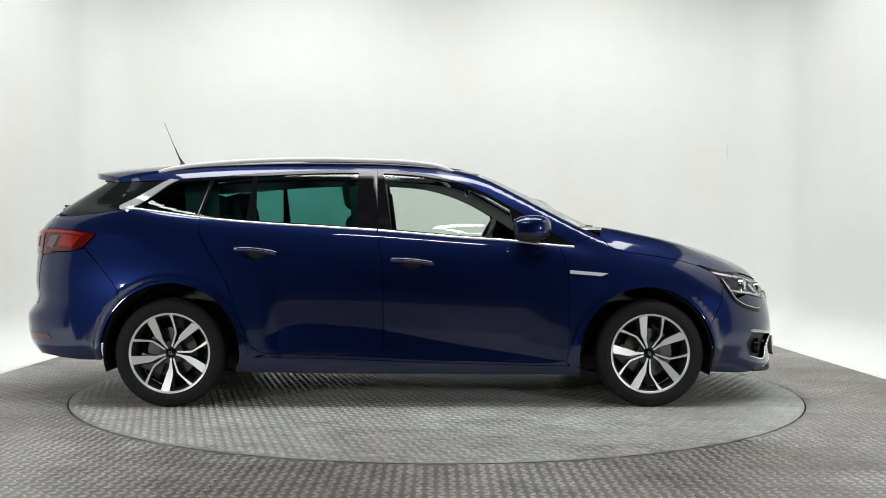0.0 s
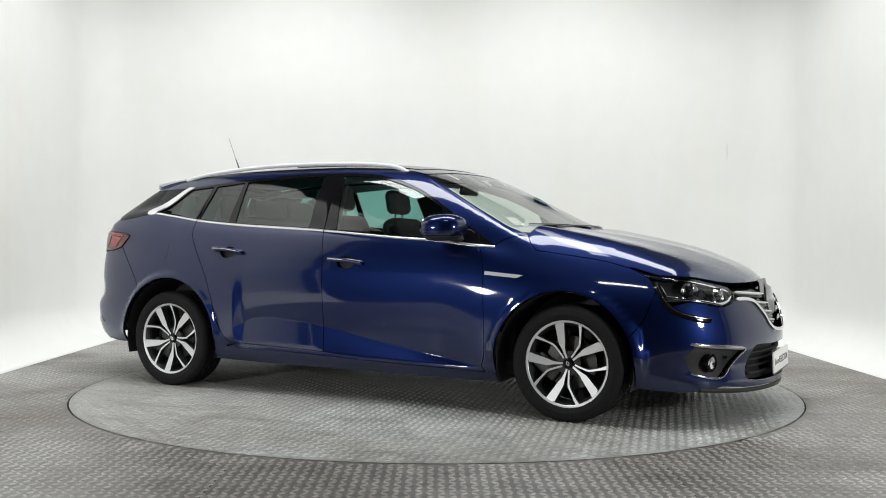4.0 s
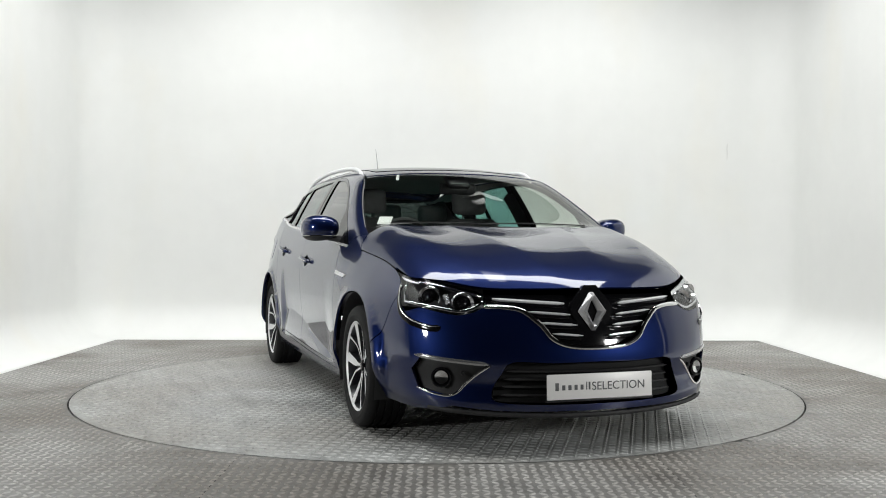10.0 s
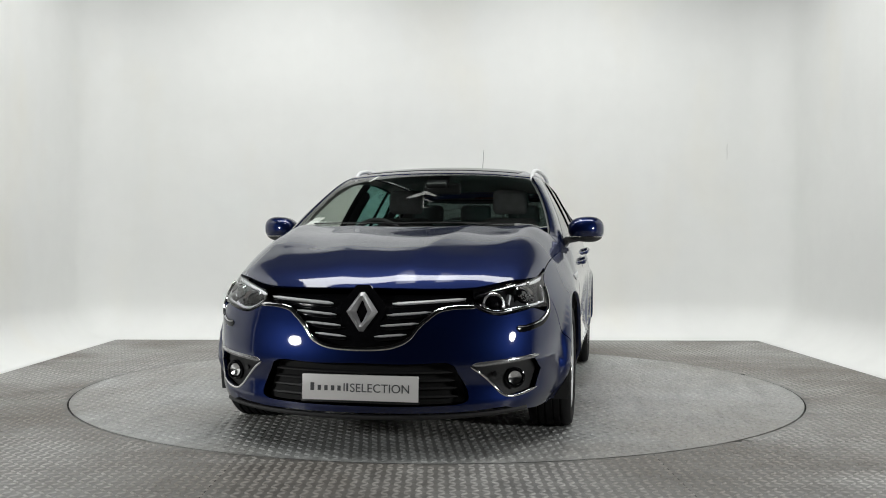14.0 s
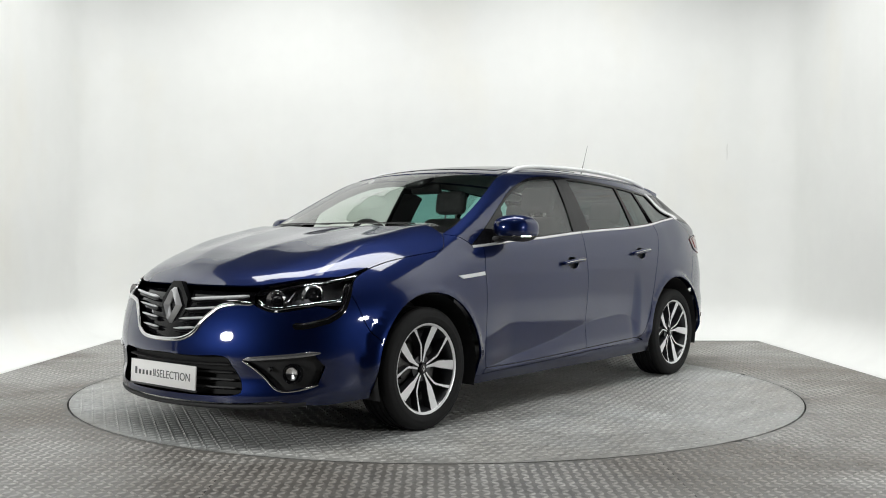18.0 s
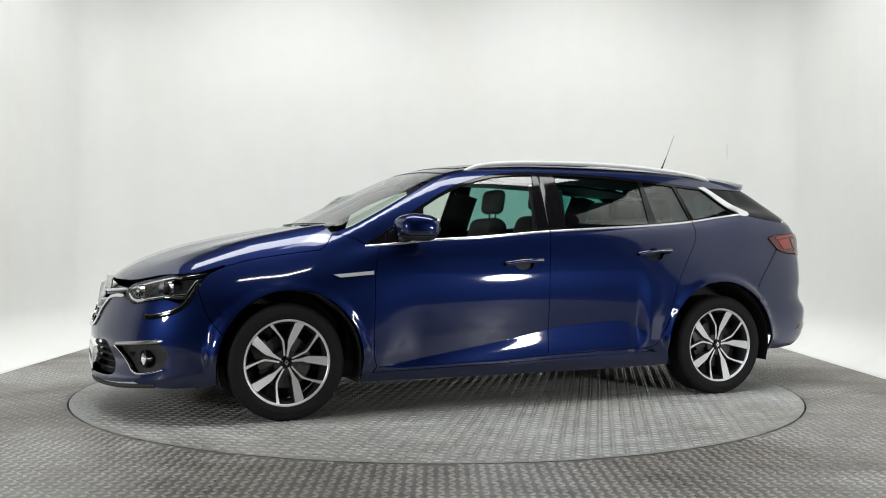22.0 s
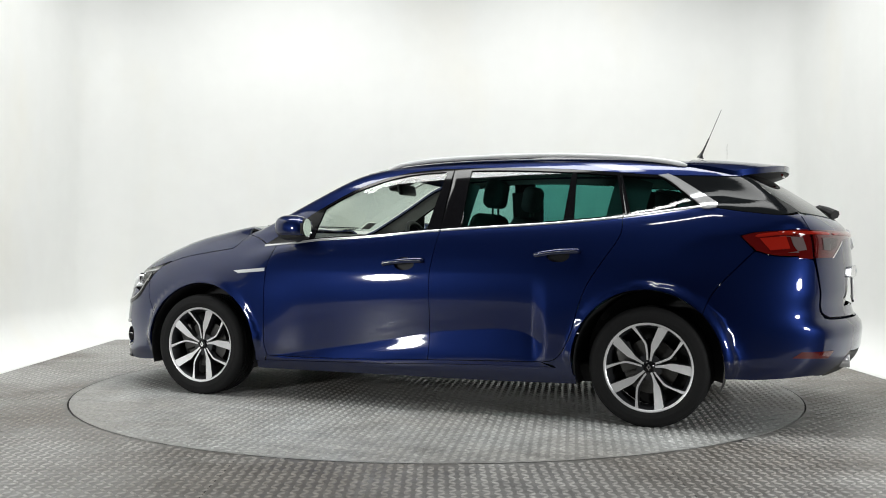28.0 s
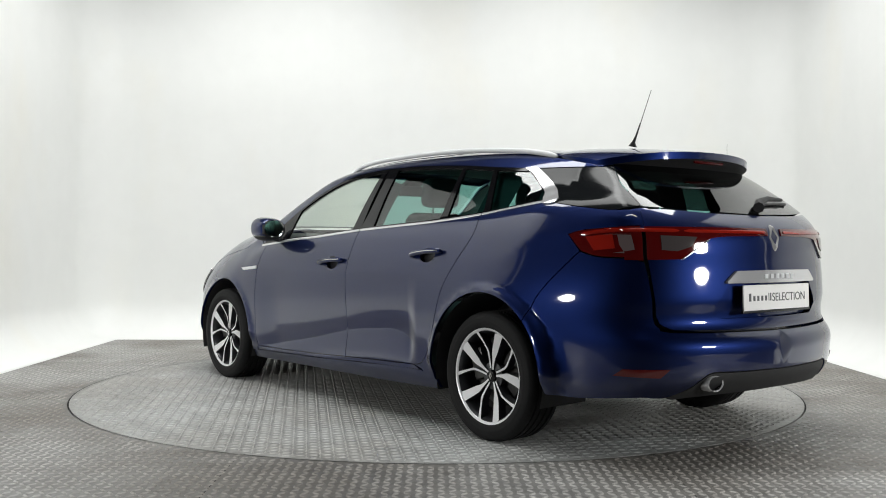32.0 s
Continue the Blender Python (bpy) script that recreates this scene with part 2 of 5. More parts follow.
def build_studio():
    left, right, back = -3.05, 3.09, 2.90
    # the sheet under everything
    me = mesh_of("ground", [(-9, -10, -0.02), (9, -10, -0.02), (9, 9, -0.02), (-9, 9, -0.02)], [(0, 1, 2, 3)], STUDIO_BLACK, smooth=False)
    tagged(new("ground", me), "dark concrete studio floor under the platform", kind="structure")
    # white foot and walls as one swept cove with soft corners
    reach, height = 0.40, 3.95
    prof = [(0.0, 0.0)]
    for i in range(1, 15):
        a = math.pi / 2 * i / 14
        prof.append((0.04 + (reach - 0.04) * math.sin(a), 0.36 * (1 - math.cos(a))))
    prof += [(reach, 0.9), (reach, 2.2), (reach, height)]
    path = [((left, -2.0), (-1, 0)), ((left, -1), (-1, 0)), ((left, back - 0.02), (-1, 0))]
    for i in range(1, 12):
        a = math.pi - math.pi / 2 * i / 12
        path.append(((left, back), (math.cos(a), math.sin(a))))
    path += [((left + 0.02, back), (0, 1)), ((0, back + 0.08), (0, 1)), ((right - 0.02, back + 0.14), (0, 1))]
    for i in range(1, 12):
        a = math.pi / 2 - math.pi / 2 * i / 12
        path.append(((right, back + 0.14), (math.cos(a), math.sin(a))))
    path += [((right, back + 0.12), (1, 0)), ((right, -1), (1, 0)), ((right, -2.0), (1, 0))]
    verts, faces = [], []
    for (px, py), (ox, oy) in path:
        verts += [(px + ox * u, py + oy * u, w) for u, w in prof]
    k = len(prof)
    for i in range(len(path) - 1):
        for j in range(k - 1):
            faces.append((i * k + j, i * k + j + 1, (i + 1) * k + j + 1, (i + 1) * k + j))
    me = mesh_of("wall_cove", verts, faces, WALL)
    wall = tagged(new("wall_cove", me), "white painted seamless studio cove with a curved foot", kind="structure")
    sol = wall.modifiers.new("thickness", "SOLIDIFY")
    sol.thickness, sol.offset = 0.1, 1.0
    mark = bm_mesh("wall_crack", tube_bm([(2.905, 3.424, 1.94), (2.90, 3.424, 1.90), (2.903, 3.424, 1.84), (2.90, 3.424, 1.78)], [0.001, 0.002, 0.0018, 0.001], 6), plain("grey_filler", (0.38, 0.38, 0.36), rough=0.8, grain=0.2))
    tagged(new("wall_crack", mark), "thin dark upright crack in the white wall", kind="structure")
    # ceiling over the stage, and unseen black sheets added all round to keep reflections dark
    me = bm_mesh("ceiling", box_bm(12.4, 13.2, 0.1, Matrix.Translation((0, -2.3, 5.7))), STUDIO_BLACK, smooth=False)
    tagged(new("ceiling", me), "dark studio ceiling above the lamps", kind="structure")
    for nm, sx, sy, x, y in (("wall_camera_blackout", 12.4, 0.12, 0, -8.6), ("wall_left_blackout", 0.12, 6.7, -5.9, -5.25), ("wall_right_blackout", 0.12, 6.7, 5.9, -5.25), ("wall_back_blackout", 12.4, 0.12, 0, 4.2), ("wall_left_side_blackout", 0.12, 6.2, -5.9, 1.15), ("wall_right_side_blackout", 0.12, 6.2, 5.9, 1.15), ("wall_left_return_blackout", 2.6, 0.12, -4.7, -1.9), ("wall_right_return_blackout", 2.6, 0.12, 4.74, -1.9)):
        me = bm_mesh(nm, box_bm(sx, sy, 5.7, Matrix.Translation((x, y, 2.83))), STUDIO_BLACK, smooth=False)
        tagged(new(nm, me), "unseen black sheet added to close off the studio", kind="structure")


def tread_bars(name, inside, material, parent, turn0, x0, x1, y0, y1, pitch, z):
    """Raised lozenges of tread plate, alternating crosswise, as one mesh."""
    verts, faces = [], []
    ca, sa = math.cos(turn0), math.sin(turn0)
    nx, ny = int((x1 - x0) / pitch) + 1, int((y1 - y0) / pitch) + 1
    shape = [(-0.5, 0, 0), (-0.2, 0.17, 0), (0.2, 0.17, 0), (0.5, 0, 0), (0.2, -0.17, 0), (-0.2, -0.17, 0), (-0.28, 0, 1), (0.28, 0, 1)]
    tris = [(0, 1, 6), (1, 2, 7, 6), (2, 3, 7), (3, 4, 7), (4, 5, 6, 7), (5, 0, 6)]
    for i in range(nx):
        for j in range(ny):
            u, v = x0 + i * pitch, y0 + j * pitch
            x, y = ca * u - sa * v, sa * u + ca * v
            if not inside(x, y):
                continue
            a = turn0 + math.pi / 4 * (1 if (i + j) % 2 else -1)
            c, s = math.cos(a), math.sin(a)
            n0 = len(verts)
            size, high = pitch * 1.0, 0.0042
            for px, py, pz in shape:
                verts.append((x + size * (c * px - s * py), y + size * (s * px + c * py), z + pz * high))
            faces += [tuple(n0 + q for q in f[::-1]) for f in tris]
    me = mesh_of(name, verts, faces, material, smooth=False)
    return tagged(part(name, me, parent), kind="stuff")


TABLE_R = 2.2376


def build_platform():
    left, right, back, front = -3.05, 3.09, 2.90, -3.42
    # the platform: separate sheets round the turntable's well, on a dark base
    hole = TABLE_R + 0.009
    base = bm_mesh("floor", box_bm(right - left, back - front, 0.03, Matrix.Translation(((right + left) / 2, (back + front) / 2, -0.055))), STUDIO_BLACK, smooth=False)
    floor = tagged(new("floor", base), "worn grey steel tread-plate platform", kind="structure")
    n = 180
    circle = [(hole * math.cos(2 * math.pi * i / n), hole * math.sin(2 * math.pi * i / n)) for i in range(n)]
    xs, g = (left, -0.86, 0.95, right), 0.0015
    for x0, x1 in zip(xs, xs[1:]):
        for y0, y1 in ((front, -1.75), (-1.75, 0.6), (0.6, back)):
            slant = 0.13 if y1 == back else 0.0
            top = lambda x: y1 + slant * (x - left) / (right - left) - g
            rim = []
            for (ax, ay), (bx, by) in (((x0 + g, y0 + g), (x1 - g, y0 + g)), ((x1 - g, y0 + g), (x1 - g, top(x1))), ((x1 - g, top(x1)), (x0 + g, top(x0))), ((x0 + g, top(x0)), (x0 + g, y0 + g))):
                rim += [(ax + (bx - ax) * i / 12, ay + (by - ay) * i / 12) for i in range(12)]
            pts = [p for p in rim] + [p for p in circle if x0 + g < p[0] < x1 - g and y0 + g < p[1] < top(p[0])]
            edges = [(i, (i + 1) % len(rim)) for i in range(len(rim))]
            far = {i: j for j, i in enumerate([k for k, p in enumerate(circle) if x0 + g < p[0] < x1 - g and y0 + g < p[1] < top(p[0])])}
            edges += [(len(rim) + far[i], len(rim) + far[(i + 1) % n]) for i in far if (i + 1) % n in far]
            vs, _, fs, _, _, _ = mgeo.delaunay_2d_cdt([Vector(p) for p in pts], edges, [], 0, 1e-6)
            keep = []
            for f in fs:
                mx, my = sum(vs[i].x for i in f) / len(f), sum(vs[i].y for i in f) / len(f)
                if mx * mx + my * my > (hole * 0.9995) ** 2:
                    keep.append(list(f))
            if keep:
                part("floor_plate", mesh_of("floor_plate", [(v.x, v.y, 0.0) for v in vs], keep, FLOOR_STEEL, smooth=False), floor)
    # turntable disc
    bm = bmesh.new()
    bmesh.ops.create_cone(bm, cap_ends=True, segments=160, radius1=TABLE_R, radius2=TABLE_R, depth=0.04, matrix=Matrix.Translation((0, 0, -0.02)))
    table = tagged(new("turntable"), "round worn grey steel tread-plate turntable set in the floor", "turntable")
    part("disc", bm_mesh("disc", bm, TABLE_STEEL, smooth=False), table)
    rim = spin_bm([(TABLE_R - 0.012, 0.0), (TABLE_R - 0.012, 0.0015), (TABLE_R, 0.0015), (TABLE_R, -0.02)], 160, m=pose(0, 0, 0, 90))
    part("edge_strip", bm_mesh("edge_strip", rim, TABLE_STEEL, smooth=False), table)
    tread_bars("tread", lambda x, y: x * x + y * y < (TABLE_R - 0.03) ** 2, TREAD_STEEL, table, 0.25, -2.3, 2.3, -2.3, 2.3, 0.042, 0.0)
    tread_bars("floor_tread", lambda x, y: x * x + y * y > (TABLE_R + 0.03) ** 2 and left + 0.02 < x < right - 0.02 and y < back - 0.01,
               FLOOR_TREAD, floor, 0.0, -3.05, 3.05, -3.4, 2.9, 0.042, 0.0)
    return table


build_studio()
turntable = build_platform()


# ---------------------------------------------------------------- the car's shape
# Car space: x forwards, y to its left, z up, the origin on the ground between the axles.
def line(*pairs):
    """A smooth curve through (u, v) pairs, u rising."""
    us = np.array([p[0] for p in pairs], float)
    vs = np.array([p[1] for p in pairs], float)
    d = np.diff(vs) / np.diff(us)
    m = np.empty_like(vs)
    m[1:-1] = (d[:-1] * np.diff(us)[1:] + d[1:] * np.diff(us)[:-1]) / (us[2:] - us[:-2])
    m[0], m[-1] = d[0], d[-1]

    def at(u):
        u = np.clip(np.asarray(u, float), us[0], us[-1])
        i = np.clip(np.searchsorted(us, u) - 1, 0, len(us) - 2)
        h = us[i + 1] - us[i]
        s = (u - us[i]) / h
        return ((2 * s**3 - 3 * s**2 + 1) * vs[i] + (s**3 - 2 * s**2 + s) * h * m[i]
                + (-2 * s**3 + 3 * s**2) * vs[i + 1] + (s**3 - s**2) * h * m[i + 1])
    return at


def smax(a, b, k):
    return 0.5 * (a + b + np.sqrt((a - b) ** 2 + k * k))


def step(a, b, u):
    s = np.clip((u - a) / (b - a), 0, 1)
    return s * s * (3 - 2 * s)


belt = line((-2.4, 1.03), (-2.0, 1.075), (-1.80, 1.097), (-1.62, 1.114), (-1.486, 1.10), (-1.166, 1.058), (-0.847, 1.031),
            (-0.529, 1.013), (-0.196, 0.993), (0.105, 0.969), (0.263, 0.956), (0.578, 0.936), (0.735, 0.919), (0.95, 0.902))
flank = line((0.10, 0.795), (0.18, 0.845), (0.24, 0.879), (0.30, 0.891), (0.40, 0.897), (0.52, 0.901), (0.62, 0.902), (0.70, 0.898), (0.77, 0.889), (0.84, 0.874), (0.92, 0.852), (1.0, 0.828), (1.12, 0.785), (1.3, 0.70))
nose = line((0.10, 2.23), (0.17, 2.285), (0.22, 2.29), (0.30, 2.275), (0.40, 2.292), (0.50, 2.283), (0.60, 2.258), (0.66, 2.235), (0.72, 2.185), (0.80, 2.10), (0.90, 1.90))
tail = line((0.15, -2.18), (0.25, -2.27), (0.34, -2.345), (0.43, -2.365), (0.52, -2.358), (0.56, -2.325), (0.70, -2.322), (0.87, -2.308), (1.0, -2.278), (1.06, -2.215), (1.12, -2.12), (1.3, -1.8))
bonnet_mid = line((0.8, 1.035), (1.05, 1.03), (1.20, 1.014), (1.32, 0.996), (1.5, 0.968), (1.7, 0.928), (1.88, 0.886), (2.02, 0.832), (2.10, 0.789), (2.18, 0.744), (2.3, 0.672))
bonnet_fall = line((1.0, 0.008), (1.2, 0.012), (1.3, 0.017), (1.5, 0.028), (1.7, 0.047), (1.885, 0.078), (2.02, 0.098), (2.2, 0.13))
crease = line((-0.85, 0.40), (-0.79, 0.412), (-0.70, 0.455), (-0.626, 0.467), (-0.4, 0.458), (-0.211, 0.441), (-0.11, 0.424), (0.189, 0.365), (0.6, 0.30), (0.9, 0.25))
roof_mid = line((-2.1, 1.31), (-1.92, 1.345), (-1.66, 1.387), (-1.3, 1.418), (-0.9, 1.437), (-0.5, 1.443), (-0.1, 1.436), (0.15, 1.418), (0.35, 1.392), (0.55, 1.355), (0.9, 1.27))
cabin_side = line((0.6, 0.86), (0.9, 0.835), (1.0, 0.806), (1.1, 0.765), (1.228, 0.700), (1.33, 0.640), (1.39, 0.592), (1.5, 0.47))


def rise(at, u, w):
    """Nought before a fold and a straight slope past it, rounded over w."""
    return 0.5 * (u - at + np.sqrt((u - at) ** 2 + w * w))


def bonnet_folds(x):
    """How far from the middle the inner and the outer fold of the bonnet run."""
    return 0.135 + 0.21 * (2.1 - x), 0.50 + 0.175 * (2.0 - x)


def body_field(x, y, z):
    y = np.abs(y)
    half = flank(z)
    half = half - 0.10 * np.clip((x - 1.3) / 0.7, 0, 2) ** 2 - 0.055 * np.clip((-1.2 - x) / 0.6, 0, 3) ** 2
    # scallop low on the doors: the panel leans in to a sharp crease and flares out under it
    zc = crease(x)
    span = step(-0.84, -0.74, x) * step(0.92, 0.6, x)
    over = np.clip((0.76 - z) / (0.76 - zc), 0, 2)
    under = np.clip((z - 0.25) / np.maximum(zc - 0.25, 0.02), 0, 3)
    half = half - 0.028 * span * np.clip(-smax(-over, -under, 0.012), 0, 1)
    # soft haunches, and arches whose lips keep their width where the body draws in
    half = half + (0.008 * np.exp(-((x - 1.32) / 0.36) ** 2) + 0.008 * np.exp(-((x + 1.40) / 0.40) ** 2)) * np.exp(-((z - 0.64) / 0.15) ** 2)
    for cx, cz in ((1.335, 0.30), (-1.348, 0.315)):
        r = np.hypot(x - cx, z - cz)
        lip = 0.915 - 0.05 * np.clip((r - 0.38) / 0.06, 0, 1) ** 2 - 0.55 * np.clip(r - 0.43, 0, 1)
        half = smax(half, lip - 0.12 * step(0.36, 0.12, z), 0.010) - 0.0008
    f = y - half
    f = smax(f, (x - (nose(z) - 0.40 * y**2 - 0.25 * y**6)), 0.10)
    f = smax(f, (tail(z) + 0.29 * y**2 + 0.20 * y**6) - x, 0.09)
    y1, y2 = bonnet_folds(x)
    bon = bonnet_mid(x) - (bonnet_fall(x) - 0.016) * (y / 0.65) ** 3 - 3.5 * np.clip(y - 0.62, 0, 1) ** 2
    bon = bon + step(2.25, 1.95, x) * (0.05 * (np.sqrt(y * y + 0.01) - y1) - 0.16 * rise(y1, y, 0.012) + 0.19 * rise((y1 + y2) / 2, y, 0.12) - 0.17 * rise(y2, y, 0.018))
    w = step(1.12, 0.82, x)
    top = (1 - w) * bon + w * (belt(x) + 0.012 + (0.10 + 0.25 * step(0.3, 0.7, x)) * (0.84 - y))
    return smax(f, z - top, 0.045 - 0.02 * step(1.9, 2.1, x))


def cabin_field(x, y, z):
    y = np.abs(y)
    half = cabin_side(z) - 0.10 * np.clip((-1.0 - x) / 0.7, 0, 0.96) ** 2 - 0.05 * np.clip((x - 0.2) / 0.8, 0, 3) ** 2 * 0.4
    f = smax(y - half, z - (roof_mid(x) - 0.085 * y**2 - 0.06 * y**4), 0.04)
    f = smax(f, 0.46 * (x - (1.212 - 2.0 * (z - 1.0) - 0.35 * y**2)), 0.035)
    f = smax(f, (0.86 + 0.19 * step(-1.3, -1.7, x)) - z, 0.01)
    return smax(f, 0.5 * ((-1.89 - 1.22 * (1.30 - z) + 0.22 * y**2 + 0.3 * y**6) - x), 0.08)


def skin(p):
    x, y, z = p[..., 0], p[..., 1], p[..., 2]
    return -smax(-body_field(x, y, z), -cabin_field(x, y, z), 0.02 + 0.05 * step(-1.35, -1.7, x))


def skin_normal(p):
    h = 2e-3
    g = np.stack([skin(p + np.eye(3)[i] * h) - skin(p - np.eye(3)[i] * h) for i in range(3)], -1)
    return g / np.maximum(np.linalg.norm(g, axis=-1, keepdims=True), 1e-9)


def drop(origins, way, reach, steps=90):
    """Where rays from outside first meet the skin."""
    o, way = np.asarray(origins, float), np.asarray(way, float)
    ks = np.linspace(0, reach, steps)
    vals = skin(o[:, None, :] + ks[None, :, None] * way)
    neg = vals < 0
    first = np.where(neg.any(1), neg.argmax(1), np.abs(vals).argmin(1))
    lo, hi = ks[np.maximum(first - 1, 0)], ks[first]
    for _ in range(22):
        mid = (lo + hi) / 2
        inside = skin(o + mid[:, None] * way) < 0
        lo, hi = np.where(inside, lo, mid), np.where(inside, mid, hi)
    return o + ((lo + hi) / 2)[:, None] * way


def at_side(uv):
    uv = np.asarray(uv, float)
    return drop(np.stack([uv[:, 0], np.full(len(uv), 1.05), uv[:, 1]], 1), (0, -1, 0), 1.05)


def at_top(uv):
    uv = np.asarray(uv, float)
    return drop(np.stack([uv[:, 0], uv[:, 1], np.full(len(uv), 1.6)], 1), (0, 0, -1), 1.2)


def at_front(uv):
    uv = np.asarray(uv, float)
    return drop(np.stack([np.full(len(uv), 2.5), uv[:, 0], uv[:, 1]], 1), (-1, 0, 0), 2.4, 200)


def at_rear(uv):
    uv = np.asarray(uv, float)
    return drop(np.stack([np.full(len(uv), -2.6), uv[:, 0], uv[:, 1]], 1), (1, 0, 0), 1.6, 160)


def curve2(pts, h=0.022, smooth=True):
    """Points along a polyline or a smooth curve, about h apart."""
    pts = [np.array(p, float) for p in pts]
    out = []
    n = len(pts)
    for i in range(n - 1):
        p0, p1, p2, p3 = pts[max(i - 1, 0)], pts[i], pts[i + 1], pts[min(i + 2, n - 1)]
        k = max(1, int(np.ceil(np.linalg.norm(p2 - p1) / h)))
        for j in range(k):
            s = j / k
            if smooth and n > 2:
                out.append(0.5 * (2 * p1 + (p2 - p0) * s + (2 * p0 - 5 * p1 + 4 * p2 - p3) * s * s + (3 * p1 - p0 - 3 * p2 + p3) * s**3))
            else:
                out.append(p1 + (p2 - p1) * s)
    out.append(pts[-1])
    return np.array(out)


def arch(cx, cz, r, a0, a1, n=26):
    return [(cx + r * math.cos(radians(a)), cz + r * math.sin(radians(a))) for a in np.linspace(a0, a1, n)]


AT = {"s": at_side, "t": at_top, "f": at_front, "r": at_rear}


def loop(*runs, h=0.022):
    """A closed outline on the skin from runs (view, points, smooth)."""
    out = []
    for run in runs:
        view, pts = run[0], run[1]
        p = AT[view](curve2(pts, h, run[2] if len(run) > 2 else True))
        out.append(p)
    p = np.concatenate(out)
    keep = [0]
    for i in range(1, len(p)):
        if np.linalg.norm(p[i] - p[keep[-1]]) > 0.004:
            keep.append(i)
    if np.linalg.norm(p[keep[-1]] - p[0]) < 0.004:
        keep.pop()
    return p[keep]


def mirrored(half):
    """A closed outline from a run on the left half, first and last points on the middle line."""
    half = np.array(half)
    half[0, 1] = half[-1, 1] = 0
    back = half[1:-1][::-1] * np.array([1, -1, 1])
    return np.concatenate([half, back])


def inset2(q, d):
    n = len(q)
    a = np.roll(q, 1, 0)
    b = np.roll(q, -1, 0)
    t1, t2 = q - a, b - q
    t1 /= np.maximum(np.linalg.norm(t1, axis=1, keepdims=True), 1e-9)
    t2 /= np.maximum(np.linalg.norm(t2, axis=1, keepdims=True), 1e-9)
    n1, n2 = np.stack([-t1[:, 1], t1[:, 0]], 1), np.stack([-t2[:, 1], t2[:, 0]], 1)
    m = n1 + n2
    m /= np.maximum((m * n1).sum(1, keepdims=True), 0.6)
    area = 0.5 * np.sum(q[:, 0] * b[:, 1] - b[:, 0] * q[:, 1])
    return q + m * d * (1 if area > 0 else -1)


def inside2(pts, q):
    x, y = pts[:, 0:1], pts[:, 1:2]
    x1, y1 = q[:, 0], q[:, 1]
    x2, y2 = np.roll(x1, -1), np.roll(y1, -1)
    c = ((y1 > y) != (y2 > y)) & (x < (x2 - x1) * (y - y1) / (y2 - y1 + 1e-12) + x1)
    return c.sum(1) % 2 == 1


def edge_gap(pts, q):
    a, b = q, np.roll(q, -1, 0)
    ab = b - a
    k = np.clip(((pts[:, None] - a) * ab).sum(-1) / np.maximum((ab**2).sum(-1), 1e-12), 0, 1)
    return np.linalg.norm(pts[:, None] - a - k[..., None] * ab, axis=-1).min(1)


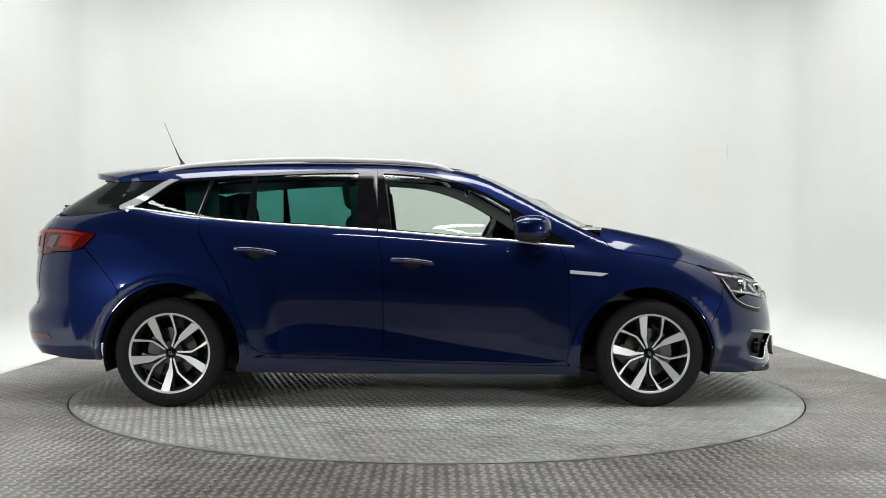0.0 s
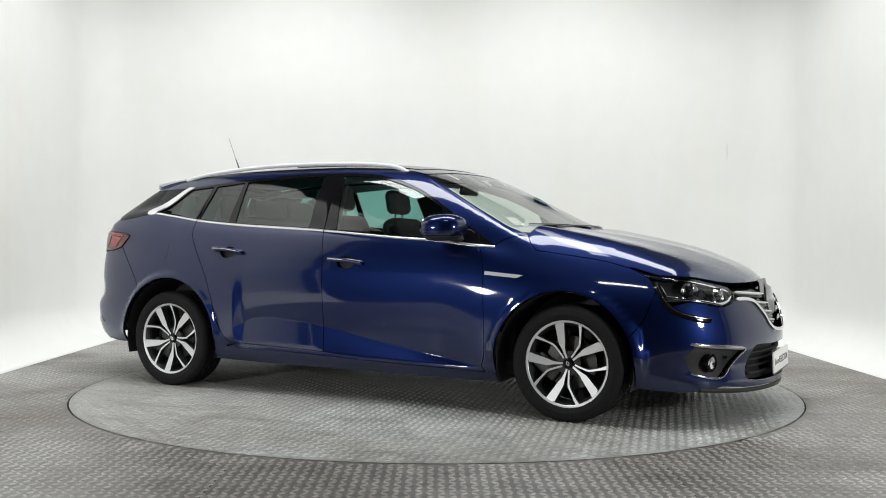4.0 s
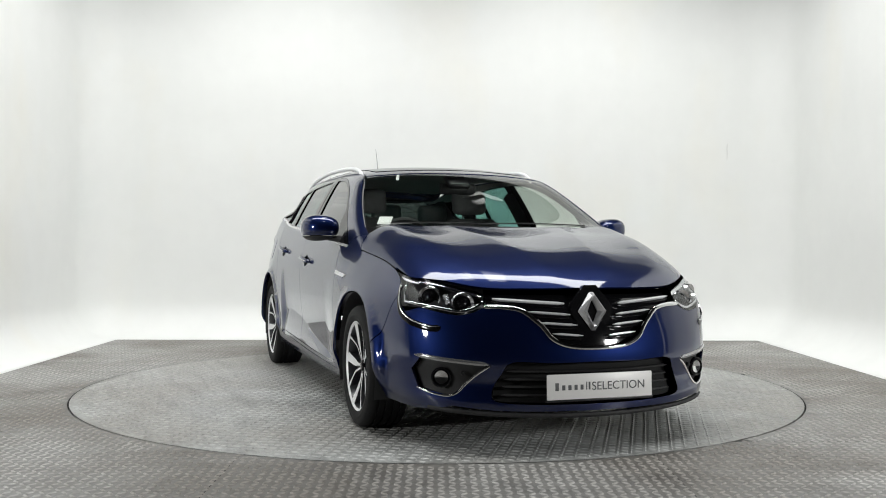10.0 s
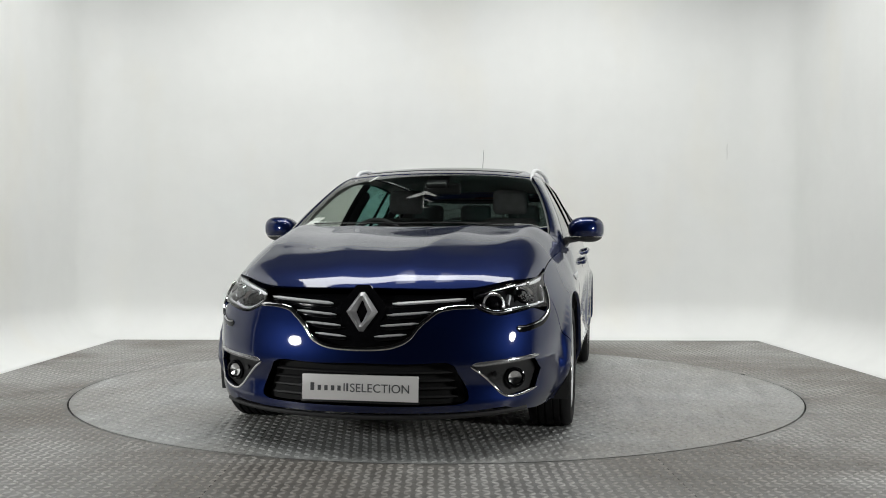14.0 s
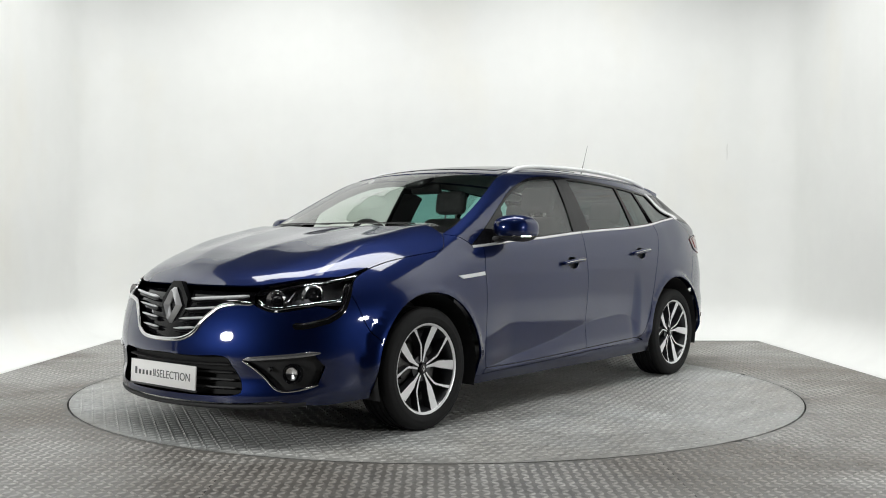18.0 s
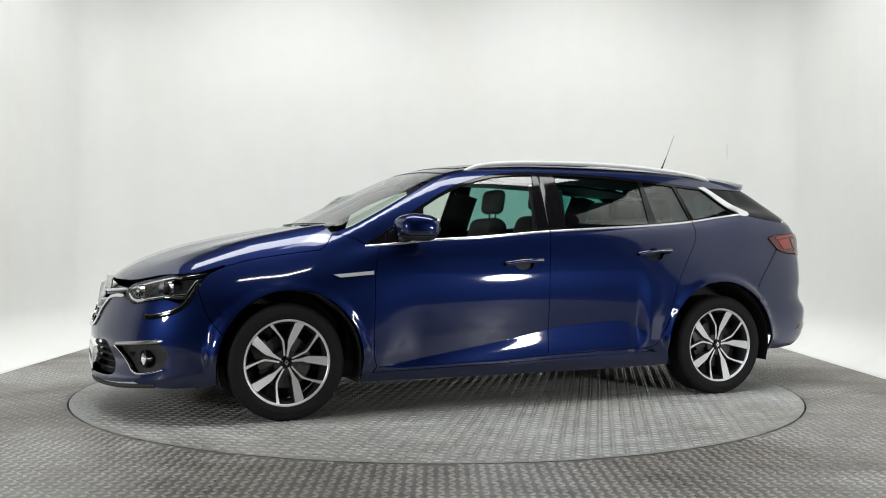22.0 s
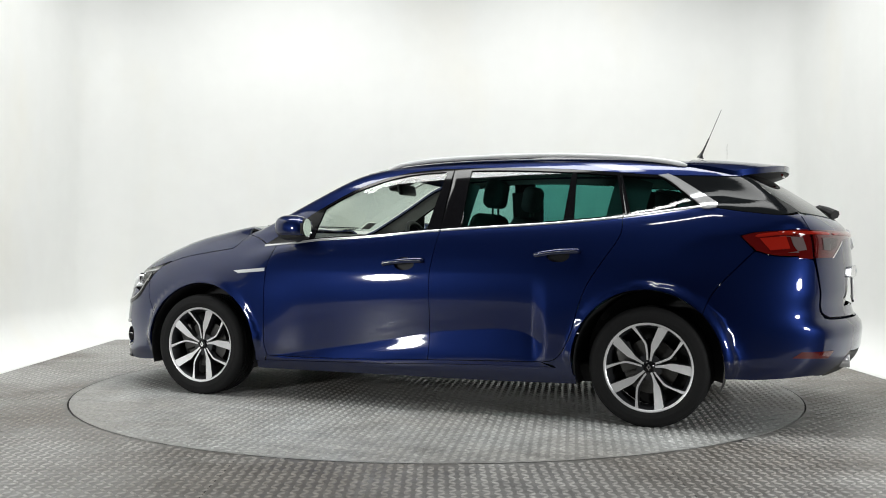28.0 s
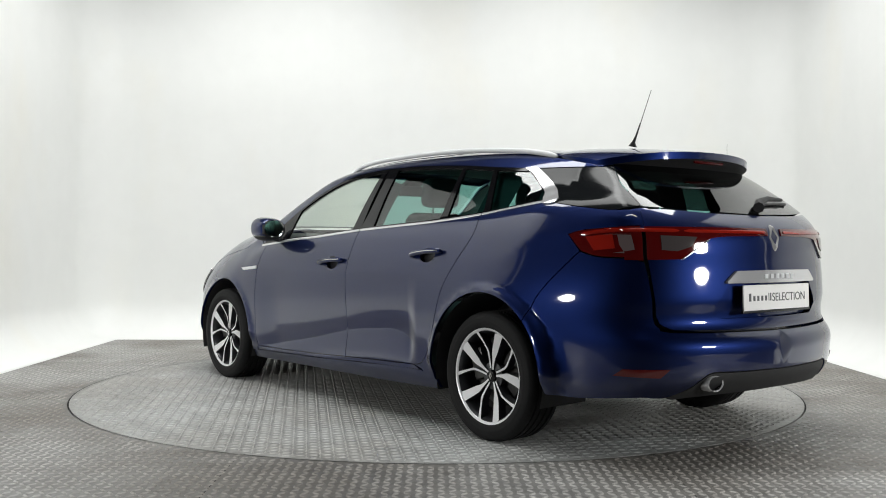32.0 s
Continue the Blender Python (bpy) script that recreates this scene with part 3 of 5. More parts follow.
def patch(out3, way, holes=(), h=0.026, gap=0.002, deep=0.014, lift=0.0, free_mid=False, sink=0.0, lines=()):
    """A sheet of the skin inside an outline, seen along way: vertices, faces, normals."""
    way = np.array(way, float)
    way /= np.linalg.norm(way)
    u = np.cross(way, (0, 0, 1) if abs(way[2]) < 0.9 else (0, 1, 0))
    u /= np.linalg.norm(u)
    v = np.cross(u, way)
    chart = lambda p: np.stack([p @ u, p @ v], -1)
    c = out3.mean(0)
    q = chart(out3)
    if gap:
        moved = inset2(q, gap)
        if free_mid:
            keep = np.abs(out3[:, 1]) < 1e-3
            moved[keep] = q[keep]
        q = moved
    rims = [q] + [chart(hh) for hh in holes]
    lo, hi = q.min(0), q.max(0)
    gx, gy = np.meshgrid(np.arange(lo[0] + h * 0.5, hi[0], h), np.arange(lo[1] + h * 0.5, hi[1], h))
    g = np.stack([gx.ravel(), gy.ravel()], 1)
    ok = inside2(g, q)
    g = g[ok]
    for r in rims:
        if len(g):
            g = g[edge_gap(g, r) > h * 0.45]
    for r in rims[1:]:
        if len(g):
            g = g[~inside2(g, r)]
    inner = [chart(r) for r in lines]
    for r in inner:
        if len(g):
            g = g[np.linalg.norm(g[:, None] - r[None], axis=-1).min(1) > h * 0.55]
    pts = np.concatenate(rims + inner + ([g] if len(g) else []))
    edges, base = [], 0
    for r in rims:
        edges += [(base + i, base + (i + 1) % len(r)) for i in range(len(r))]
        base += len(r)
    for r in inner:
        edges += [(base + i, base + i + 1) for i in range(len(r) - 1)]
        base += len(r)
    vs, _, fs, orig, _, _ = mgeo.delaunay_2d_cdt([Vector(p) for p in pts], edges, [], 1, 1e-6)
    vs = np.array([tuple(p) for p in vs])
    tri = np.array([list(f) for f in fs if len(f) == 3])
    mid = vs[tri].mean(1)
    keep = inside2(mid, q)
    for r in rims[1:]:
        keep &= ~inside2(mid, r)
    tri = tri[keep]
    d0 = (out3 @ way).min() - 0.25
    span = (out3 @ way).max() - d0 + 0.25
    o = vs[:, :1] * u + vs[:, 1:] * v + d0 * way
    p = drop(o, way, span, 120)
    n = skin_normal(p)
    if free_mid:
        m = np.abs(p[:, 1]) < 2e-3
        p[m, 1] = 0
        n[m, 1] = 0
        n /= np.maximum(np.linalg.norm(n, axis=1, keepdims=True), 1e-9)
    p = p + n * (lift - sink)
    # faces look outwards
    a, b, d = p[tri[:, 0]], p[tri[:, 1]], p[tri[:, 2]]
    flip = (np.cross(b - a, d - a) * n[tri[:, 0]]).sum(1) < 0
    tri[flip] = tri[flip][:, ::-1]
    if deep:
        count = {}
        for t in tri:
            for i in range(3):
                count[(t[i], t[(i + 1) % 3])] = 1
        verts, norms, faces = [*p], [*n], [list(t) for t in tri]
        for (i, j) in count:
            if (j, i) in count:
                continue
            if free_mid and abs(p[i, 1]) < 1e-3 and abs(p[j, 1]) < 1e-3:
                continue
            t = p[j] - p[i]
            out = np.cross(t, n[i])
            out = out / max(np.linalg.norm(out), 1e-9)
            k = len(verts)
            verts += [p[i], p[j], p[j] - n[j] * deep, p[i] - n[i] * deep]
            norms += [out] * 4
            faces.append([k + 1, k, k + 3, k + 2])
        p, n, tri = np.array(verts), np.array(norms), faces
    return p, [list(map(int, t)) for t in tri], n


def both(name, sheet, material, parent, label="", parents=None):
    """The sheet on the left side and its mirror image on the right, as two parts."""
    p, f, n = sheet
    l = part(name, mesh_of(name, p, f, material, n), parents[0] if parents else parent, label)
    s = np.array([1, -1, 1])
    r = part(name, mesh_of(name, p * s, [t[::-1] for t in f], material, n * s), parents[1] if parents else parent, label)
    return l, r


def one(name, sheet, material, parent, label=""):
    p, f, n = sheet
    return part(name, mesh_of(name, p, f, material, n), parent, label)


def whole(name, sheet, material, parent, label=""):
    """Left half and mirrored right half joined as one part."""
    p, f, n = sheet
    s = np.array([1, -1, 1])
    k = len(p)
    return part(name, mesh_of(name, np.concatenate([p, p * s]), f + [[k + i for i in t[::-1]] for t in f], material, np.concatenate([n, n * s])), parent, label)


def ribbon(pts3, width, height, material, name, parent, label="", up=None, lift=0.0, taper=True):
    """A moulding laid on the skin along points, width across, height proud of it."""
    pts3 = np.asarray(pts3)
    n = skin_normal(pts3)
    t = np.gradient(pts3, axis=0)
    t /= np.linalg.norm(t, axis=1, keepdims=True)
    side = np.cross(n, t)
    k = len(pts3)
    w = np.full(k, width / 2) if np.isscalar(width) else np.asarray(width) / 2
    if taper and np.isscalar(width):
        w[0] *= 0.3
        w[-1] *= 0.3
    prof = [(-1, -0.3), (-1, 0.55), (-0.6, 1), (0.6, 1), (1, 0.55), (1, -0.3)]
    verts = [pts3[i] + side[i] * w[i] * a + n[i] * (height * b + lift) for i in range(k) for a, b in prof]
    m = len(prof)
    faces = [(i * m + j, (i + 1) * m + j, (i + 1) * m + j + 1, i * m + j + 1) for i in range(k - 1) for j in range(m - 1)]
    faces += [tuple(range(m)), tuple(range((k - 1) * m, k * m))[::-1]]
    bm = bmesh.new()
    vv = [bm.verts.new(v) for v in verts]
    for f in faces:
        bm.faces.new([vv[i] for i in f])
    bmesh.ops.recalc_face_normals(bm, faces=bm.faces)
    return bm_mesh(name, bm, material, angle=50)


def flip_mesh(me):
    m2 = me.copy()
    m2.transform(Matrix.Diagonal((1, -1, 1, 1)))
    m2.flip_normals()
    return m2


def pair(name, me, parents, label=""):
    return part(name, me, parents[0], label), part(name, flip_mesh(me), parents[1], label)


car = tagged(new("car"), "dark metallic blue estate car with silver roof rails and chrome trim", "car")


# ---------------------------------------------------------------- the car's panels
SIDE, UP, FRONT, REAR = (0, -1, 0), (0, 0, -1), (-1, 0, 0), (1, 0, 0)
DOOR_F = [(0.838, belt(0.838)), (0.846, 0.894), (0.877, 0.80), (0.886, 0.707), (0.891, 0.519), (0.891, 0.34), (0.875, 0.268)]
DOOR_B = [(-0.154, 0.285), (-0.160, 0.396), (-0.162, 0.647), (-0.164, 0.773), (-0.182, 0.898), (-0.198, belt(-0.198))]
DOOR_R = [(-0.80, 0.305), (-0.865, 0.318), (-0.91, 0.36), (-0.96, 0.461), (-0.997, 0.587), (-1.044, 0.713), (-1.122, 0.839), (-1.185, 0.934), (-1.21, 0.997), (-1.205, belt(-1.205))]
SILL_LINE = [(0.875, 0.262), (0.572, 0.262), (0.104, 0.275), (-0.154, 0.285)]
SILL_LINE2 = [(-0.154, 0.285), (-0.523, 0.298), (-0.80, 0.305)]
BELT = lambda a, b, n=14: [(x, float(belt(x))) for x in np.linspace(a, b, n)]
ARCH_F, ARCH_R = (1.335, 0.298, 0.382), (-1.348, 0.314, 0.382)
DLO_TOP = [(0.92, 0.918), (0.84, 0.965), (0.74, 1.028), (0.61, 1.112), (0.425, 1.219), (0.263, 1.285), (0.101, 1.328), (-0.062, 1.346), (-0.225, 1.352), (-0.551, 1.349), (-0.879, 1.331), (-1.208, 1.302), (-1.405, 1.287)]
dlo = line(*[(a, b) for a, b in DLO_TOP[::-1]])
DLO = lambda a, b, n=14, off=0.0: [(x, float(dlo(x)) + off) for x in np.linspace(a, b, n)]
SHUT = [(1.66, 0.80), (1.532, 0.834), (1.374, 0.860), (1.216, 0.882), (1.15, 0.897), (1.085, 0.975)]

def fold(a, b):
    """Runs of points along the crease low on a door, and just above and below it."""
    xs = np.linspace(a, b, int(abs(b - a) / 0.018))
    return [at_side(np.stack([xs, crease(xs) + off], 1)) for off in (-0.013, -0.004, 0.004, 0.013)]


# front doors and rear doors with their glass
CUPS = [loop(("s", [(cx + 0.062 * math.cos(a), cz - 0.004 + 0.036 * math.sin(a)) for a in np.linspace(0, 2 * math.pi, 22)[:-1]]), h=0.01) for cx, cz in ((-0.005, 0.815), (-0.885, 0.868))]
front_doors = both("front_door", patch(loop(("s", DOOR_F), ("s", SILL_LINE), ("s", DOOR_B), ("s", BELT(-0.198, 0.838))), SIDE, [CUPS[0]], h=0.016, lines=fold(-0.135, 0.80)), PAINT, car)
rear_doors = both("rear_door", patch(loop(("s", DOOR_B[::-1]), ("s", SILL_LINE2), ("s", DOOR_R), ("s", BELT(-1.205, -0.198))), SIDE, [CUPS[1]], h=0.016, lines=fold(-0.83, -0.19)), PAINT, car)

FENDER = loop(("s", DOOR_F), ("s", [(0.875, 0.262), (0.90, 0.225), (0.955, 0.225)], False), ("s", arch(*ARCH_F, 191, 24)), ("s", [(1.69, 0.455), (1.76, 0.56), (1.80, 0.69)]),
              ("s", [(1.80, 0.69), (1.75, 0.755), (1.66, 0.80)]), ("s", SHUT), ("s", [(1.085, 0.975), (0.99, 0.955), (0.92, 0.915)]), ("s", BELT(0.92, 0.838, 4)))
both("front_wing", patch(FENDER, (0.15, -1, -0.35)), PAINT, car)
QUARTER = loop(("s", DOOR_R[::-1]), ("s", [(-0.865, 0.29), (-0.93, 0.235), (-0.965, 0.235)], False), ("s", arch(*ARCH_R, -11, 136)),
               ("s", [(-1.625, 0.58), (-1.68, 0.70), (-1.86, 0.895)]), ("s", [(-1.86, 0.895), (-1.79, 0.968)]), ("s", [(-1.79, 0.968), (-1.86, 0.985), (-2.0, 0.996), (-2.05, 0.999)]),
               ("r", [(0.70, 1.003), (0.668, 1.004)]), ("r", [(0.668, 1.004), (0.655, 1.04), (0.648, 1.072)]), ("s", [(-1.96, 1.073), (-1.803, 1.090), (-1.683, 1.108)]), ("s", BELT(-1.66, -1.205)))
both("quarter_panel", patch(QUARTER, (0.5, -1, -0.2)), PAINT, car)
FRAME = loop(("s", DLO_TOP), ("s", [(-1.405, 1.287), (-1.60, 1.283), (-1.77, 1.279)]), ("s", [(-1.78, 1.292), (-1.77, 1.305)]), ("t", [(-1.70, 0.54), (-1.60, 0.555), (-1.4, 0.562), (-0.9, 0.57), (-0.2, 0.57), (0.1, 0.57), (0.31, 0.578)]),
             ("f", [(0.595, 1.325), (0.65, 1.24), (0.70, 1.13), (0.735, 1.02)]), ("s", [(1.085, 0.975), (0.99, 0.955), (0.92, 0.918)]))
both("side_frame", patch(FRAME, (0.25, -1, -0.8)), PAINT, car)
SILL = loop(("s", [(0.955, 0.222), (0.89, 0.232), (0.572, 0.240), (0.104, 0.252), (-0.3, 0.268), (-0.86, 0.282), (-0.985, 0.24)]), ("s", [(-0.985, 0.24), (-0.99, 0.195), (-0.5, 0.185), (0.5, 0.180), (0.96, 0.178), (0.955, 0.222)], False))
both("sill", patch(SILL, SIDE), PAINT, car, "dark blue sill")
SILL_T = loop(("s", [(0.875, 0.262), (0.572, 0.262), (0.104, 0.275), (-0.3, 0.290), (-0.80, 0.305)]), ("s", [(-0.80, 0.305), (-0.86, 0.282)]), ("s", [(-0.86, 0.282), (-0.3, 0.268), (0.104, 0.252), (0.572, 0.240), (0.89, 0.232)]))
both("sill_trim", patch(SILL_T, SIDE), PAINT, car)


def window(name, glass_material, region, panes, doors, label):
    """A black surround with its panes; the panes are holes in it."""
    outer = loop(*region)
    holes = [loop(*p) for p in panes]
    frames = both("window_frame", patch(outer, (0, -1, -0.3), holes, gap=0.001, deep=0.012, lift=0.001), GLOSS_BLACK, None, parents=doors)
    for k, hole in enumerate(holes):
        for ob in both(name, patch(hole, (0, -1, -0.3), gap=0.0, deep=0.0, sink=0.006), glass_material, None, label, parents=doors):
            ob.visible_shadow = glass_material is PRIVACY


window("door_glass", TINT, [("s", BELT(0.92, -0.198)), ("s", [(-0.198, belt(-0.198)), (-0.207, 1.351)]), ("s", DLO(-0.207, 0.92, 40))],
       [[("s", [(x, float(belt(x)) + 0.016) for x in np.linspace(0.60, -0.117, 10)]), ("s", [(-0.117, 1.0), (-0.170, 1.334)]), ("s", DLO(-0.170, 0.56, 24, -0.016)), ("s", [(0.56, 1.125), (0.60, 0.955)])]], front_doors, "lightly tinted window glass")
window("door_glass", PRIVACY, [("s", BELT(-0.198, -1.222)), ("s", [(-1.222, belt(-1.222)), (-1.163, 1.305)]), ("s", DLO(-1.163, -0.207, 30))],
       [[("s", [(x, float(belt(x)) + 0.016) for x in np.linspace(-0.317, -0.892, 10)]), ("s", [(-0.892, 1.05), (-0.903, 1.312)]), ("s", DLO(-0.903, -0.315, 16, -0.016)), ("s", [(-0.315, 1.333), (-0.317, 1.02)])],
        [("s", [(x, float(belt(x)) + 0.016) for x in np.linspace(-0.947, -1.205, 6)]), ("s", [(-1.205, 1.08), (-1.150, 1.29)]), ("s", DLO(-1.150, -0.929, 8, -0.016)), ("s", [(-0.929, 1.31), (-0.947, 1.06)])]], rear_doors, "green privacy-tinted window glass")
window("quarter_glass", PRIVACY, [("s", BELT(-1.222, -1.66)), ("s", [(-1.66, 1.112), (-1.53, 1.213), (-1.405, 1.287)], False), ("s", DLO(-1.405, -1.163, 10))],
       [[("s", [(x, float(belt(x)) + 0.014) for x in np.linspace(-1.243, -1.585, 8)]), ("s", [(-1.59, 1.122), (-1.482, 1.203), (-1.38, 1.278)]), ("s", DLO(-1.38, -1.178, 8, -0.014)), ("s", [(-1.178, 1.29), (-1.243, 1.085)])]], (car, car), "green privacy-tinted quarter glass")

# bonnet, screen, roof, tailgate
HALF_BONNET = np.concatenate([at_front(curve2([(0.0, 0.725), (0.3, 0.722), (0.48, 0.727), (0.62, 0.755)])), at_side(curve2([(1.80, 0.765), (1.66, 0.806)] )), at_side(curve2(SHUT)), at_top(curve2([(1.10, 0.70), (1.16, 0.5), (1.195, 0.25), (1.205, 0.0)]))])
BONNET_LINES = []
for side in (1, -1):
    for k in (0, 1):
        for off in (-0.012, 0.0, 0.012):
            xs = np.linspace(1.25, 2.02, 42)
            BONNET_LINES.append(at_top(np.stack([xs, side * (bonnet_folds(xs)[k] + off)], 1)))
one("bonnet", patch(mirrored(HALF_BONNET), (-0.2, 0, -1), h=0.02, lines=BONNET_LINES), PAINT, car)
HALF_SCREEN = np.concatenate([at_front(curve2([(0.0, 1.035), (0.3, 1.03), (0.6, 1.02), (0.72, 1.015)])), at_front(curve2([(0.725, 1.03), (0.69, 1.13), (0.64, 1.24), (0.585, 1.325)])), at_front(curve2([(0.57, 1.334), (0.3, 1.353), (0.0, 1.358)]))])
shield = one("windscreen", patch(mirrored(HALF_SCREEN), (-0.5, 0, -1), gap=0.003, deep=0.0, sink=0.003), TINT, car, "large raked windscreen glass")
shield.visible_shadow = False
HALF_ROOF = np.concatenate([at_front(curve2([(0.0, 1.361), (0.3, 1.356), (0.575, 1.335)])), at_top(curve2([(0.29, 0.565), (0.1, 0.565), (-0.5, 0.565), (-1.0, 0.56), (-1.45, 0.55), (-1.66, 0.53)])), at_top(curve2([(-1.66, 0.53), (-1.69, 0.3), (-1.70, 0.0)]))])
one("roof", patch(mirrored(HALF_ROOF), UP), PAINT, car)
REAR_GLASS = np.concatenate([at_rear(curve2([(0.0, 1.30), (0.3, 1.297), (0.50, 1.29)])), at_rear(curve2([(0.50, 1.29), (0.58, 1.19), (0.62, 1.09)])), at_rear(curve2([(0.61, 1.086), (0.4, 1.072), (0.2, 1.064), (0.0, 1.06)]))])
one("rear_window", patch(mirrored(REAR_GLASS), (1, 0, -0.5), gap=0.001, deep=0.0), REARGLASS, car, "dark tinted rear window")
SIDE_REAR = loop(("s", [(-1.405, 1.287), (-1.53, 1.213), (-1.672, 1.115)], False), ("s", [(-1.683, 1.108), (-1.803, 1.090), (-1.97, 1.07)]), ("r", [(0.62, 1.09), (0.58, 1.19), (0.51, 1.28)]), ("s", [(-1.77, 1.277), (-1.60, 1.281), (-1.405, 1.285)]))
both("rear_side_panel", patch(SIDE_REAR, (0.6, -0.9, -0.2)), DARKGLASS, car, "gloss black panel beside the rear window")
TAILGATE = np.concatenate([at_rear(curve2([(0.0, 1.056), (0.3, 1.062), (0.55, 1.076), (0.64, 1.07)])), at_rear(curve2([(0.66, 1.0), (0.67, 0.85), (0.645, 0.62), (0.61, 0.575)])), at_rear(curve2([(0.58, 0.563), (0.3, 0.557), (0.0, 0.555)]))])
RECESS = np.concatenate([at_rear(curve2([(0.0, 0.757), (0.315, 0.757)], smooth=False)), at_rear(curve2([(0.325, 0.74), (0.40, 0.650), (0.355, 0.610)], smooth=False)), at_rear(curve2([(0.34, 0.606), (0.0, 0.604)], smooth=False))])
RECESS = mirrored(RECESS)
gate = one("tailgate", patch(mirrored(TAILGATE), (1, 0, -0.1), [RECESS]), PAINT, car)
one("plate_recess", patch(RECESS, (1, 0, -0.1), gap=0.0, deep=-0.03, sink=0.03), PAINT, gate)
# bumpers, built as halves that meet in the middle
RB = loop(("r", [(0.0, 0.548), (0.3, 0.550), (0.60, 0.556), (0.635, 0.575), (0.655, 0.62), (0.68, 0.85)]), ("s", [(-2.08, 0.865), (-1.95, 0.87), (-1.86, 0.893)]), ("s", [(-1.86, 0.893), (-1.68, 0.70), (-1.625, 0.58)]),
          ("s", arch(*ARCH_R, 136, 187)), ("s", [(-1.735, 0.262), (-1.85, 0.258), (-2.0, 0.268)]), ("r", [(0.67, 0.278), (0.60, 0.275), (0.53, 0.31), (0.48, 0.36), (0.43, 0.384), (0.3, 0.382), (0.0, 0.380)]))
RB[np.abs(RB[:, 1]) < 0.012, 1] = 0
whole("rear_bumper", patch(RB, (1, -0.9, 0), free_mid=True), PAINT, car)
HL_LOW = [(0.495, 0.640), (0.53, 0.622), (0.587, 0.607), (0.654, 0.616), (0.73, 0.636)]
GRILLE_U = [(0.0, 0.462), (0.105, 0.466), (0.168, 0.479), (0.218, 0.507), (0.256, 0.557), (0.319, 0.614), (0.356, 0.631), (0.42, 0.640), (0.495, 0.640)]
LOWER_GRILLE = [(0.0, 0.402), (0.2, 0.398), (0.385, 0.402), (0.425, 0.355), (0.465, 0.275), (0.45, 0.232), (0.3, 0.220), (0.0, 0.218)]
FOG = [(0.475, 0.388), (0.60, 0.402), (0.74, 0.416), (0.765, 0.36), (0.74, 0.275), (0.63, 0.250), (0.56, 0.31)]
FB = loop(("f", GRILLE_U), ("f", HL_LOW), ("s", [(1.885, 0.615), (1.835, 0.66), (1.80, 0.69)]), ("s", [(1.80, 0.69), (1.76, 0.56), (1.69, 0.455)]), ("s", arch(*ARCH_F, 24, -16)),
          ("s", [(1.72, 0.19), (1.92, 0.178), (2.05, 0.19)]), ("f", [(0.62, 0.205), (0.45, 0.19), (0.25, 0.186), (0.0, 0.186)]), ("f", [(0.0, 0.186), (0.0, 0.218)]), ("f", LOWER_GRILLE[::-1]), ("f", [(0.0, 0.402), (0.0, 0.462)]))
FB[np.abs(FB[:, 1]) < 0.006, 1] = 0
FOG_LOOP = loop(("f", FOG + FOG[:1], False), h=0.02)
whole("front_bumper", patch(FB, (-1, -0.9, 0), [FOG_LOOP], free_mid=True), PAINT, car)


# ---------------------------------------------------------------- wheels
WHEEL_R = 0.306


